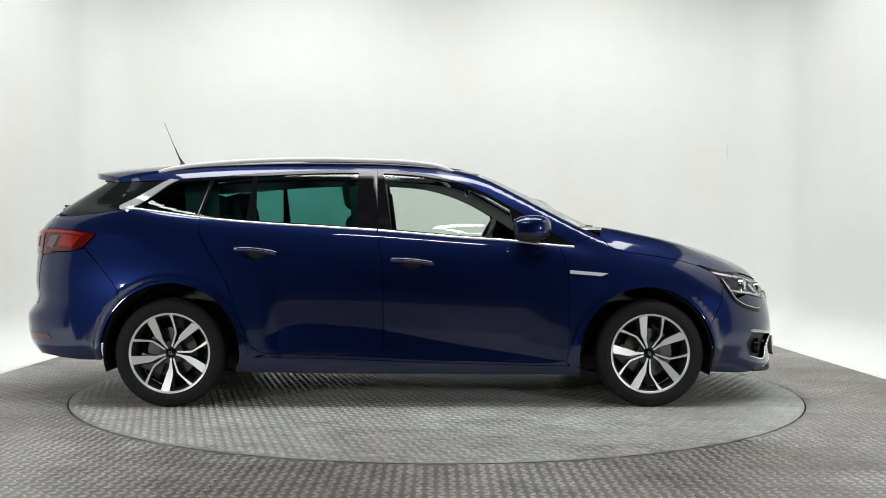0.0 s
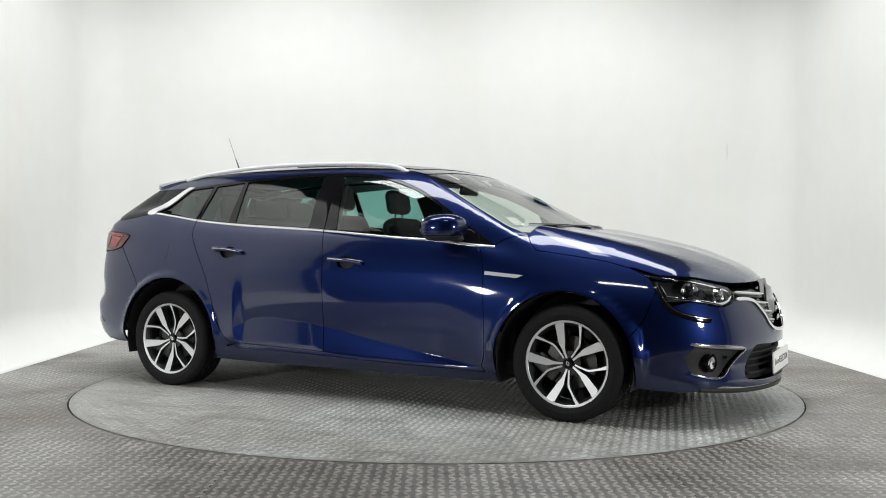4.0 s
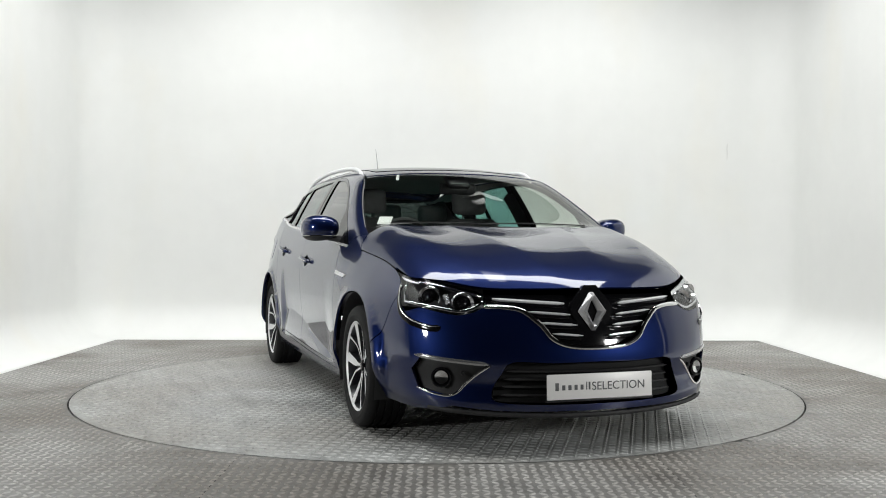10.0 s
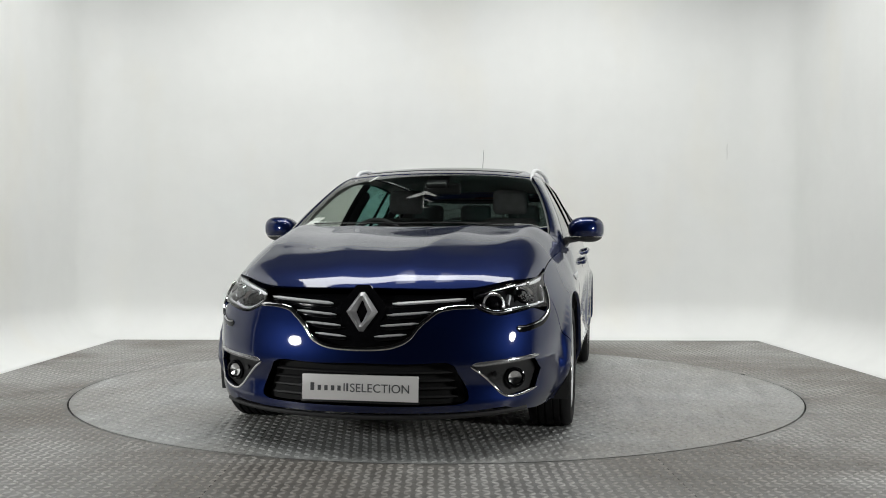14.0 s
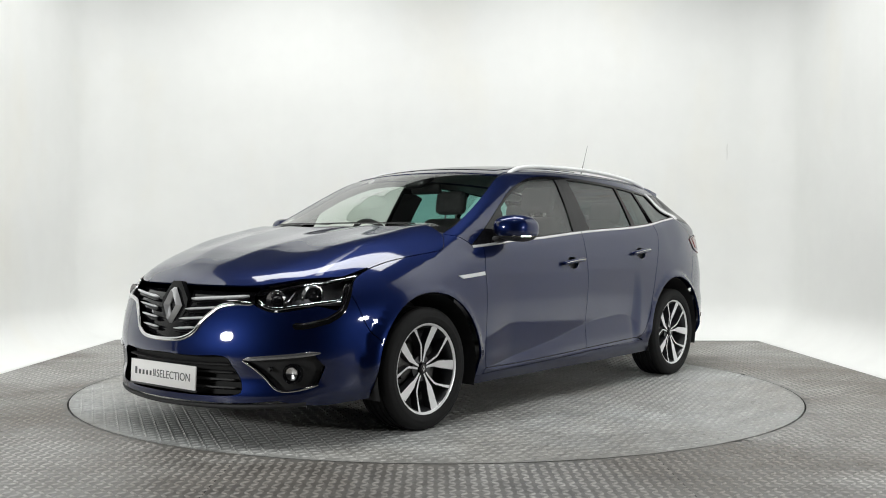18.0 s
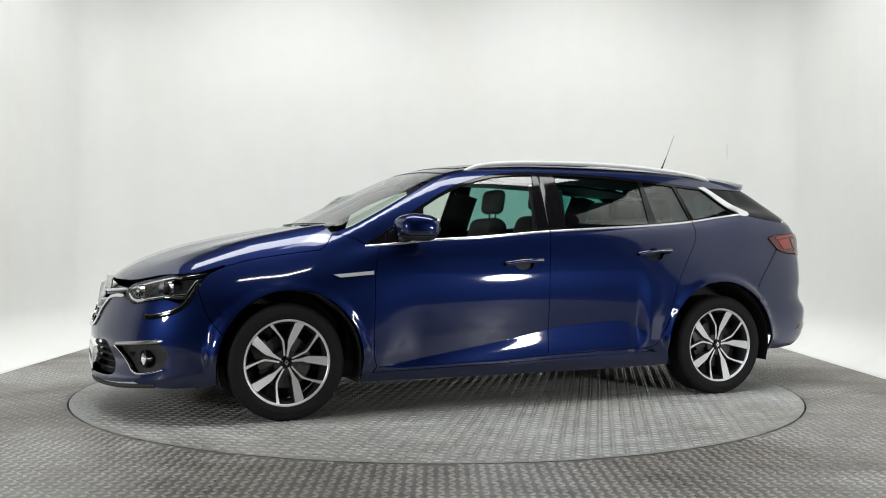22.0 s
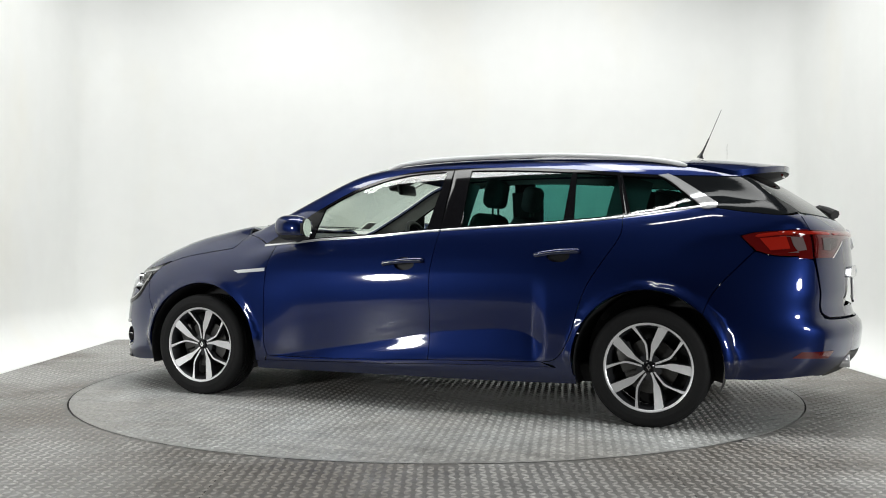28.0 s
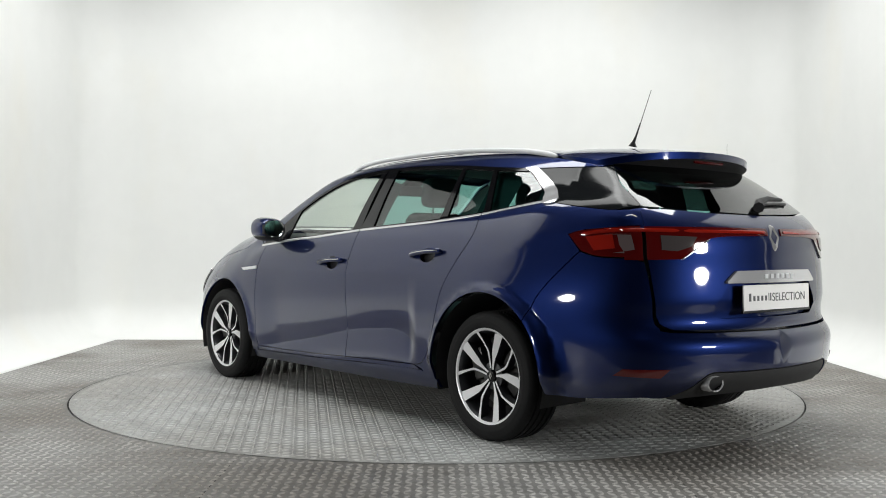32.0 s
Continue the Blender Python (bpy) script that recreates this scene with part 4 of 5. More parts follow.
def build_wheel():
    wheel = new("wheel")
    wheel.parent = car
    w = 0.1025
    prof = [(0.222, -w + 0.012), (0.232, -w), (0.27, -w - 0.004), (0.292, -w + 0.004), (0.304, -w + 0.018), (WHEEL_R, -w + 0.04)]
    for y in (-0.055, -0.02, 0.02, 0.055):
        prof += [(WHEEL_R, y - 0.006), (WHEEL_R - 0.007, y - 0.004), (WHEEL_R - 0.007, y + 0.004), (WHEEL_R, y + 0.006)]
    prof += [(WHEEL_R, w - 0.04), (0.304, w - 0.018), (0.300, w - 0.012), (0.292, w - 0.002), (0.288, w + 0.001), (0.270, w + 0.004), (0.262, w + 0.004), (0.258, w + 0.006), (0.252, w + 0.004), (0.238, w + 0.003), (0.230, w), (0.222, w - 0.012)]
    tyre = part("tyre", bm_mesh("tyre", spin_bm(prof, 72), RUBBER, angle=60), wheel, "black rubber road tyre")
    rim_prof = [(0.222, -w + 0.02), (0.205, -w + 0.03), (0.195, 0.03), (0.205, 0.075), (0.214, w - 0.012), (0.219, w - 0.006), (0.226, w - 0.004), (0.229, w - 0.010), (0.224, w - 0.02)]
    part("rim", bm_mesh("rim", spin_bm(rim_prof[:5], 72), ALLOY_DARK, angle=60), wheel)
    part("rim_lip", bm_mesh("rim_lip", spin_bm(rim_prof[4:], 72), MACHINED, angle=60), wheel)

    def spoke(bm, face):
        """One of five pairs: a wide and a thin arm from the hub to the lip; face or side walls."""
        y1, y0 = w - 0.022, w - 0.062
        wide = [(0.030, -0.007, 0.0055), (0.05, -0.0108, 0.006), (0.085, -0.020, 0.010), (0.105, -0.0275, 0.0165), (0.126, -0.035, 0.0205), (0.18, -0.060, 0.025), (0.219, -0.0785, 0.0285)]
        thin = [(0.036, 0.008, 0.0045), (0.065, 0.009, 0.0048), (0.10, 0.0125, 0.0052), (0.122, 0.0175, 0.0058), (0.166, 0.044, 0.0065), (0.2175, 0.078, 0.0115)]
        for arm in (wide, thin):
            rows = []
            for r, off, half in curve2(arm, 0.012):
                sag = -0.018 * (1 - (r / 0.22)) + 0.012 * (r / 0.22) ** 2
                c = Vector((off, 0, math.sqrt(max(r * r - off * off, 0))))
                rows.append((c, half, y1 + sag, y0 + sag))
            pts = []
            for c, half, a, b in rows:
                pts.append([bm.verts.new((c.x - half, a, c.z)), bm.verts.new((c.x + half, a, c.z)), bm.verts.new((c.x + half + 0.004, b, c.z)), bm.verts.new((c.x - half - 0.004, b, c.z))])
            for p, q in zip(pts, pts[1:]):
                if face:
                    bm.faces.new((p[0], p[1], q[1], q[0]))
                else:
                    bm.faces.new((p[1], p[2], q[2], q[1]))
                    bm.faces.new((p[3], p[0], q[0], q[3]))
                    bm.faces.new((p[2], p[3], q[3], q[2]))

    for face, mat, nm in ((True, MACHINED, "spoke_face"), (False, ALLOY_DARK, "spoke_side")):
        bm = bmesh.new()
        spoke(bm, face)
        me = bm_mesh(nm, bm, mat, angle=40)
        for i in range(5):
            part(nm, me, wheel, m=pose(0, 0, 0, 0, 72 * i, 0))
    part("hub", bm_mesh("hub", spin_bm([(0.0, 0.06), (0.066, 0.058), (0.062, 0.048), (0.058, -0.03), (0.0, -0.03)][::-1], 32), ALLOY_DARK), wheel)
    cap = part("centre_cap", bm_mesh("centre_cap", spin_bm([(0.0, 0.074), (0.022, 0.073), (0.028, 0.068), (0.029, 0.05)][::-1], 32), GLOSS_BLACK), wheel)
    bm = bmesh.new()
    o = [bm.verts.new((a, 0.0755, b)) for a, b in ((0, 0.017), (0.011, 0), (0, -0.017), (-0.011, 0))]
    i = [bm.verts.new((a, 0.0755, b)) for a, b in ((0, 0.008), (0.005, 0), (0, -0.008), (-0.005, 0))]
    for k in range(4):
        bm.faces.new((o[k], o[(k + 1) % 4], i[(k + 1) % 4], i[k]))
    part("diamond_emblem", bm_mesh("diamond_emblem", bm, CHROME, smooth=False), cap)
    nut = bm_mesh("wheel_bolt", spin_bm([(0.0, 0.062), (0.009, 0.060), (0.011, 0.03)][::-1], 6), STEEL, smooth=False)
    for k in range(5):
        a = radians(36 + 72 * k)
        part("wheel_bolt", nut, wheel, m=pose(0.052 * math.sin(a), -0.004, 0.052 * math.cos(a)))
    part("brake_disc", bm_mesh("brake_disc", spin_bm([(0.06, 0.02), (0.14, 0.018), (0.14, -0.005), (0.06, -0.005)][::-1], 48), STEEL), wheel)
    bm = box_bm(0.09, 0.06, 0.15, Matrix.Translation((0.12, 0.02, 0.045)) @ pose(0, 0, 0, 0, 20, 0), 0.012)
    part("brake_caliper", bm_mesh("brake_caliper", bm, STEEL), wheel)
    bm = spin_bm([(0.0, -0.02), (0.20, -0.02), (0.20, -0.03), (0.0, -0.03)][::-1], 32)
    part("backing_plate", bm_mesh("backing_plate", bm, DARK), wheel)
    return wheel


HUB_Y = 0.778
WHEEL = build_wheel()
WHEEL.matrix_basis = pose(1.356, HUB_Y, 0.303, 0, 2.5, 0)
for x, y, turned, rolled in ((-1.356, HUB_Y, 0, 0.0), (1.356, -HUB_Y, 180, 31.5), (-1.356, -HUB_Y, 180, 50.0)):
    copy_thing(WHEEL, pose(x, y, 0.303, 0, 0, turned) @ pose(0, 0, 0, 0, rolled, 0))
for cx, cz, r in (ARCH_F, ARCH_R):
    bm = spin_bm([(r - 0.004, 0.0), (r - 0.012, -0.30), (0.06, -0.30)], 40)
    bmesh.ops.delete(bm, geom=[v for v in bm.verts if v.co.z < -0.16], context="VERTS")
    me = bm_mesh("wheel_arch_liner", bm, PLASTIC)
    pair("wheel_arch_liner", me, (car, car))
    for ob in car.children:
        if ob.name.startswith("wheel_arch_liner") and ob.location.length == 0:
            ob.location = (cx, 0.875 if ob.data is me else -0.875, cz)


# ---------------------------------------------------------------- trim of the sides
def strip(view, pts, width, height, material, name, h=0.03, smooth=True, taper=True, lift=0.0):
    return ribbon(AT[view](curve2(pts, h, smooth)), width, height, material, name, None, taper=taper, lift=lift)


for nm, a, b, owners in (("belt_moulding", 0.925, -0.194, front_doors), ("belt_moulding", -0.203, -1.205, rear_doors), ("belt_moulding", -1.213, -1.63, (car, car))):
    pair(nm, strip("s", [(x, float(belt(x)) + 0.004) for x in np.linspace(a, b, 16)], 0.015, 0.004, BRIGHT, nm, taper=False), owners, "polished chrome strip under the windows")
HOOK = loop(("s", [(-1.60, 1.108), (-1.635, 1.106), (-1.672, 1.113), (-1.676, 1.130)]), ("s", [(-1.676, 1.130), (-1.60, 1.180), (-1.53, 1.226), (-1.46, 1.270), (-1.412, 1.293)]), ("s", [(-1.412, 1.293), (-1.362, 1.287)]), ("s", [(-1.362, 1.287), (-1.42, 1.258), (-1.482, 1.210), (-1.55, 1.157), (-1.592, 1.124)]), h=0.012)
both("quarter_moulding", patch(HOOK, SIDE, gap=0.0, h=0.012, lift=0.007, deep=0.008), BRIGHT, car, "broad chrome blade behind the quarter glass")
for k, (cx, cz, owners, xa, xb, za, zb) in enumerate(((-0.005, 0.815, front_doors, 0.120, -0.120, 0.806, 0.827), (-0.885, 0.868, rear_doors, -0.760, -1.000, 0.860, 0.882))):
    # the shade in the cup is put into its colour as black
    both("handle_cup", patch(CUPS[k], SIDE, gap=0.0, h=0.01, deep=-0.028, sink=0.028), BLACK, None, parents=owners)
    hp = at_side(curve2([(xa, za), ((xa + xb) / 2, (za + zb) / 2 + 0.003), (xb, zb)], 0.012))
    off = np.sin(np.linspace(0, math.pi, len(hp))) ** 0.35 * 0.030 + 0.002
    hp = hp + skin_normal(hp) * off[:, None]
    grip = bm_mesh("handle", tube_bm(hp, [0.007] + [0.0105] * (len(hp) - 2) + [0.007], 10, flat=1.25), PAINT)
    grips = pair("handle", grip, owners, "body-coloured door handle with a chrome edge")
    hp2 = hp + np.array([0, 0.011, 0.002])
    pair("handle_strip", bm_mesh("handle_strip", tube_bm(hp2[1:-1], 0.0018, 6), CHROME), grips, "thin chrome strip")
both("wing_badge", patch(loop(("s", [(1.112, 0.757), (0.893, 0.776), (0.893, 0.757), (1.075, 0.742), (1.112, 0.757)], False), h=0.02), SIDE, gap=0, h=0.01, lift=0.005, deep=0.006), SATIN, car, "satin silver badge on the front wing")
both("wing_badge_base", patch(loop(("s", [(1.075, 0.742), (0.893, 0.757), (0.893, 0.743), (1.045, 0.729), (1.075, 0.742)], False), h=0.02), SIDE, gap=0, h=0.01, lift=0.002, deep=0.003), PAINT, car)
flap_p, flap_f, flap_n = patch(loop(("s", [(-1.475 + 0.085 * math.copysign(abs(math.cos(a)) ** 0.5, math.cos(a)), 0.875 + 0.075 * math.copysign(abs(math.sin(a)) ** 0.5, math.sin(a))) for a in np.linspace(0, 2 * math.pi, 33)[:-1]]), h=0.015), SIDE, gap=0.0, lift=0.0015, deep=0.002)
one("fuel_flap", (flap_p * np.array([1, -1, 1]), [t[::-1] for t in flap_f], flap_n * np.array([1, -1, 1])), PAINT, car, "round-cornered fuel flap")

# roof rails
RAIL = [(0.265, 1.338), (0.235, 1.360), (0.181, 1.385), (0.099, 1.403), (-0.066, 1.418), (-0.232, 1.424), (-0.563, 1.429), (-0.895, 1.421), (-1.229, 1.397), (-1.396, 1.375), (-1.50, 1.352)]
rail_c = curve2(RAIL, 0.03)
rp = np.stack([rail_c[:, 0], 0.578 - 0.02 * np.clip((-0.6 - rail_c[:, 0]) / 0.9, 0, 1) ** 2 - 0.01 * np.clip(rail_c[:, 0] / 0.25, 0, 1), rail_c[:, 1] - 0.006], 1)
rr = [0.006] + [0.010] + [0.0125] * (len(rp) - 4) + [0.010, 0.005]
pair("roof_rail", bm_mesh("roof_rail", tube_bm(rp - [0, 0, 0.004], rr, 12, flat=1.05), RAIL_SILVER), (car, car), "satin silver roof rail")

# door mirrors
def mirror_shell(lower):
    bm = bmesh.new()
    bmesh.ops.create_uvsphere(bm, u_segments=32, v_segments=20, radius=1.0)
    for v in bm.verts:
        p = v.co
        s = lambda u, e: math.copysign(abs(u) ** e, u)
        x, y, z = s(p.x, 0.75), s(p.y, 0.8), s(p.z, 0.8)
        x = max(x, -0.72)
        v.co = (0.665 + 0.116 * x - 0.02 * y, 0.926 + 0.103 * y, 1.010 + (0.073 + 0.005 * y) * z + 0.006 * x)
    cut = 0.966
    bmesh.ops.bisect_plane(bm, geom=bm.verts[:] + bm.edges[:] + bm.faces[:], plane_co=(0, 0, cut + (0.002 if not lower else -0.001)), plane_no=(0, 0, -1 if not lower else 1), clear_outer=True)
    if lower:
        for v in bm.verts:
            v.co.x = 0.655 + (v.co.x - 0.655) * 0.985
    return bm


SAIL = [new("door_mirror"), new("door_mirror")]
for ob in SAIL:
    ob.parent = car
    tagged(ob, "blue door mirror with black lower housing")
cap_me = bm_mesh("mirror_cap", mirror_shell(False), PAINT)
cap_me.materials.append(PLASTIC)
for f in cap_me.polygons:
    if f.normal.x < -0.75:
        f.material_index = 1
pair("mirror_cap", cap_me, SAIL, "body-coloured mirror cap with a black rear bezel")
pair("mirror_base", bm_mesh("mirror_base", mirror_shell(True), PLASTIC), SAIL, "black mirror lower housing")
pair("mirror_stalk", bm_mesh("mirror_stalk", tube_bm([(0.70, 0.80, 0.945), (0.69, 0.85, 0.95), (0.675, 0.90, 0.955)], [0.04, 0.028, 0.02], 10, flat=0.6), PLASTIC), SAIL)
bm = spin_bm([(0.0, 0.0), (0.055, 0.0), (0.058, 0.004)], 28, m=Matrix.Translation((0.576, 0.932, 1.012)) @ pose(0, 0, 0, 0, 0, 100) @ Matrix.Diagonal((1.32, 1, 0.92, 1)))
pair("mirror_glass", bm_mesh("mirror_glass", bm, CHROME), SAIL, "mirror glass")
lamp = tube_bm([(0.735, 0.93, 0.985), (0.725, 0.97, 0.985), (0.70, 1.005, 0.985), (0.665, 1.022, 0.985)], 0.004, 6)
pair("mirror_indicator", bm_mesh("mirror_indicator", lamp, SILVER_REFLECTOR), SAIL)

# ---------------------------------------------------------------- front end
both("fog_recess", patch(FOG_LOOP, (-1, -0.5, 0), gap=0.0, deep=-0.03, sink=0.03), PLASTIC, car, "black fog lamp surround")
def fz(view, pts, off):
    p = AT[view](np.array(pts, float))
    return p + skin_normal(p) * off
c = fz("f", [(0.668, 0.325)], -0.022)[0]
aim = Matrix.Translation(c) @ pose(0, 0, 0, 0, 0, -70)
fogs = pair("fog_lamp", bm_mesh("fog_lamp", spin_bm([(0.0, 0.004), (0.020, 0.008), (0.034, 0.012), (0.041, 0.02), (0.046, 0.018), (0.046, -0.01)][::-1], 28, m=aim), GLOSS_BLACK), (car, car), "round front fog lamp")
pair("reflector", bm_mesh("reflector", spin_bm([(0.0, 0.010), (0.016, 0.012), (0.030, 0.017)][::-1], 20, m=aim), SILVER_REFLECTOR), fogs)
c = fz("f", [(0.585, 0.345)], -0.02)[0]
pair("parking_sensor", bm_mesh("parking_sensor", spin_bm([(0.0, 0.012), (0.009, 0.012), (0.011, 0.0)][::-1], 14, m=Matrix.Translation(c) @ pose(0, 0, 0, 0, 0, -80)), BLACK), (car, car))
pair("day_lamp", strip("f", [(0.485, 0.393), (0.56, 0.401), (0.66, 0.411), (0.755, 0.424)], 0.019, 0.005, DAY_LENS, "day_lamp"), (car, car), "silver daytime running lamp strip")
pair("fog_moulding", strip("f", [(0.478, 0.386), (0.52, 0.355), (0.565, 0.308), (0.60, 0.268), (0.635, 0.250), (0.69, 0.256), (0.745, 0.278)], 0.010, 0.004, CHROME, "fog_moulding", h=0.02), (car, car), "chrome moulding round the fog lamp")
GR = np.concatenate([at_front(curve2(GRILLE_U)), at_front(curve2([(0.495, 0.640), (0.485, 0.665), (0.475, 0.700)])), at_front(curve2([(0.475, 0.716), (0.3, 0.716), (0.0, 0.719)]))])
one("upper_grille", patch(mirrored(GR), FRONT, gap=0.0, deep=-0.035, sink=0.035), GLOSS_BLACK, car, "black radiator grille")
LG = np.concatenate([at_front(curve2(LOWER_GRILLE[::-1])), ])
one("lower_grille", patch(mirrored(LG), FRONT, gap=0.0, deep=-0.05, sink=0.05), DARK, car, "black lower air intake")
u_line = at_front(curve2([(-y, z) for y, z in GRILLE_U[::-1]] + GRILLE_U[1:], 0.02))
part("grille_moulding", ribbon(u_line + [0.004, 0, 0.003], 0.018, 0.006, CHROME, "grille_moulding", None), car, "chrome U-shaped moulding round the grille")
for (ya, za), (yb, zb), wd in (((0.445, 0.676), (0.135, 0.656), 0.013), ((0.305, 0.622), (0.115, 0.608), 0.010), ((0.255, 0.574), (0.09, 0.562), 0.010), ((0.205, 0.527), (0.065, 0.516), 0.010)):
    sp = at_front(curve2([(ya, za), (yb, zb)], 0.03)) - [0.014, 0, 0]
    pair("grille_slat", ribbon(sp, wd, 0.008, SATIN, "grille_slat", None), (car, car), "chrome-edged grille slat")
    sp2 = sp + [-0.004, 0, -0.013]
    pair("grille_bar", ribbon(sp2, 0.018, 0.006, GLOSS_BLACK, "grille_bar", None), (car, car))
for z in (0.255, 0.292, 0.328, 0.365):
    half = 0.40 + 0.02 * (0.36 - z) / 0.1
    sp = at_front(curve2([(-half, z), (0, z - 0.004), (half, z)], 0.04)) - [0.03, 0, 0]
    part("intake_slat", ribbon(sp, 0.012, 0.012, PLASTIC, "intake_slat", None), car)
LIP = curve2([(-0.70, 0.196), (-0.45, 0.178), (0.0, 0.170), (0.45, 0.178), (0.70, 0.196)], 0.04)
part("splitter", bm_mesh("splitter", tube_bm(at_front(LIP) - [0.012, 0, 0.004], 0.013, 8, flat=0.9), PLASTIC), car, "black plastic front lip")


def diamond(w, h, ring, depth):
    """A faceted diamond ring in the y-z plane, facing +x."""
    bm = bmesh.new()
    rows = []
    for k, j, x in ((1.0, 1.0, 0.0), (1.0 - ring * 0.62, 1.0 - ring * 0.42, depth), (1.0 - ring * 1.26, 1.0 - ring * 0.86, depth * 0.15), (1.0 - ring * 1.26, 1.0 - ring * 0.86, -0.004)):
        rows.append([bm.verts.new((x, w * k * a, h * j * b)) for a, b in ((0, 1), (0.14, 1), (1, 0.0), (0.14, -1), (-0.14, -1), (-1, 0.0), (-0.14, 1))][:7])
    n = len(rows[0])
    for a, b in zip(rows, rows[1:]):
        for i in range(n):
            j = (i + 1) % n
            bm.faces.new((a[i], a[j], b[j], b[i]))
    bmesh.ops.remove_doubles(bm, verts=bm.verts, dist=1e-5)
    bmesh.ops.recalc_face_normals(bm, faces=bm.faces)
    return bm


part("front_emblem", bm_mesh("front_emblem", diamond(0.072, 0.087, 0.52, 0.022), EMBLEM, smooth=False), car, "chrome diamond emblem", pose(2.222, 0.0, 0.622, 0, -9, 0))
bm = bmesh.new()
ring = [bm.verts.new((0, a, b)) for a, b in ((0.03, 0.115), (0.10, 0.03), (0.10, -0.02), (0.04, -0.105), (-0.04, -0.105), (-0.10, -0.02), (-0.10, 0.03), (-0.03, 0.115))]
f = bm.faces.new(ring)
ext = bmesh.ops.extrude_face_region(bm, geom=[f])
bmesh.ops.translate(bm, vec=(-0.03, 0, 0), verts=[v for v in ext["geom"] if isinstance(v, bmesh.types.BMVert)])
bmesh.ops.recalc_face_normals(bm, faces=bm.faces)
part("emblem_base", bm_mesh("emblem_base", bm, GLOSS_BLACK, smooth=False), car, "", pose(2.216, 0, 0.625, 0, -9, 0))

LAMP_GREY = plain("lamp_housing", (0.06, 0.06, 0.063), rough=0.28, metal=0.5, grain=0.2, scale=60)
# headlights: a deep black bowl with lamps in it under a clear lens
HL = loop(("f", [(0.478, 0.668), (0.485, 0.700), (0.55, 0.722), (0.65, 0.750), (0.70, 0.762)]), ("s", [(1.90, 0.752), (1.80, 0.768), (1.72, 0.782), (1.655, 0.797)]), ("s", [(1.655, 0.797), (1.74, 0.765), (1.80, 0.705), (1.86, 0.635)]), ("f", HL_LOW[::-1]), h=0.018)
heads = both("headlight", patch(HL, (-1, -0.8, -0.2), gap=0.001, h=0.02, deep=-0.045, sink=0.045), LAMP_GREY, car, "clear headlight with chrome projector lamps")
for ob in both("lens", patch(HL, (-1, -0.8, -0.2), gap=0.001, h=0.02, deep=0.0, lift=0.002), LENS, None, "clear plastic lens", heads):
    ob.visible_shadow = False
pair("headlight_frame", ribbon(np.concatenate([fz("f", curve2([(0.485, 0.690), (0.55, 0.712), (0.65, 0.739), (0.70, 0.751)], 0.02), -0.012), fz("s", curve2([(1.88, 0.746), (1.80, 0.758), (1.73, 0.772)], 0.02), -0.010)]), 0.020, 0.004, CHROME, "headlight_frame", None), heads, "bright reflector strip")
pair("headlight_edge", ribbon(np.concatenate([fz("s", curve2([(1.80, 0.735), (1.855, 0.66)], 0.02), -0.010), fz("f", curve2([(0.74, 0.652), (0.654, 0.634), (0.587, 0.624), (0.535, 0.638), (0.50, 0.662)], 0.02), -0.010)]), 0.012, 0.004, CHROME, "headlight_edge", None), heads)
for y, z, r in ((0.575, 0.668, 0.034), (0.695, 0.695, 0.034)):
    c = fz("f", [(y, z)], -0.030)[0]
    aim = Matrix.Translation(c) @ pose(0, 0, 0, 0, 0, -80 + 22 * (y > 0.65))
    lampp = pair("projector", bm_mesh("projector", spin_bm([(0.0, 0.022), (r * 0.45, 0.019), (r * 0.75, 0.010), (r * 0.85, 0.0)][::-1], 24, m=aim), GLOSS_BLACK), heads)
    pair("projector_ring", bm_mesh("projector_ring", spin_bm([(r * 0.85, 0.0), (r * 0.95, 0.006), (r * 1.2, 0.012), (r * 1.5, 0.020), (r * 1.55, 0.0)][::-1], 24, m=aim), SILVER_REFLECTOR), heads)
BOWL = loop(("f", [(0.50, 0.655), (0.53, 0.640), (0.587, 0.630), (0.654, 0.638), (0.72, 0.655), (0.70, 0.690), (0.60, 0.668), (0.50, 0.655)], False), h=0.012)
both("lower_reflector", patch(BOWL, (-1, -0.6, 0), gap=0, h=0.012, sink=0.036, deep=0), LAMP_GREY, None, "dark lamp reflector", heads)
pts = [fz("f", [(y, z)], -0.02)[0] for y, z in ((0.63, 0.655), (0.632, 0.70))]
pair("headlight_fin", bm_mesh("headlight_fin", tube_bm(pts, 0.012, 6), SILVER_REFLECTOR), heads)
hook = np.concatenate([fz("s", curve2([(1.79, 0.725), (1.825, 0.668), (1.87, 0.605), (1.93, 0.568)], 0.015), 0.001), fz("f", curve2([(0.735, 0.555), (0.70, 0.545), (0.665, 0.547)], 0.015), 0.001)])
pair("light_hook", ribbon(hook, 0.030, 0.003, GLOSS_BLACK, "light_hook", None), heads, "gloss black C-shaped light guide")
pair("light_guide", ribbon(hook + [0, 0, 0.008], 0.006, 0.005, SILVER_REFLECTOR, "light_guide", None, lift=0.001), heads)


# ---------------------------------------------------------------- plates with lettering
def lettering(text, size, material, name, parent, m, width=None):
    cu = bpy.data.curves.new(name, "FONT")
    cu.body, cu.size, cu.align_x, cu.align_y, cu.extrude = text, size, "CENTER", "CENTER", 0.0006
    ob = new(name + "_text", cu)
    me = bpy.data.meshes.new_from_object(ob)
    bpy.data.objects.remove(ob)
    xs = [v.co.x for v in me.vertices]
    if width:
        me.transform(Matrix.Diagonal((width / (max(xs) - min(xs)), 1, 1, 1)))
    me.materials.clear()
    me.materials.append(material)
    return part(name, me, parent, m=m)


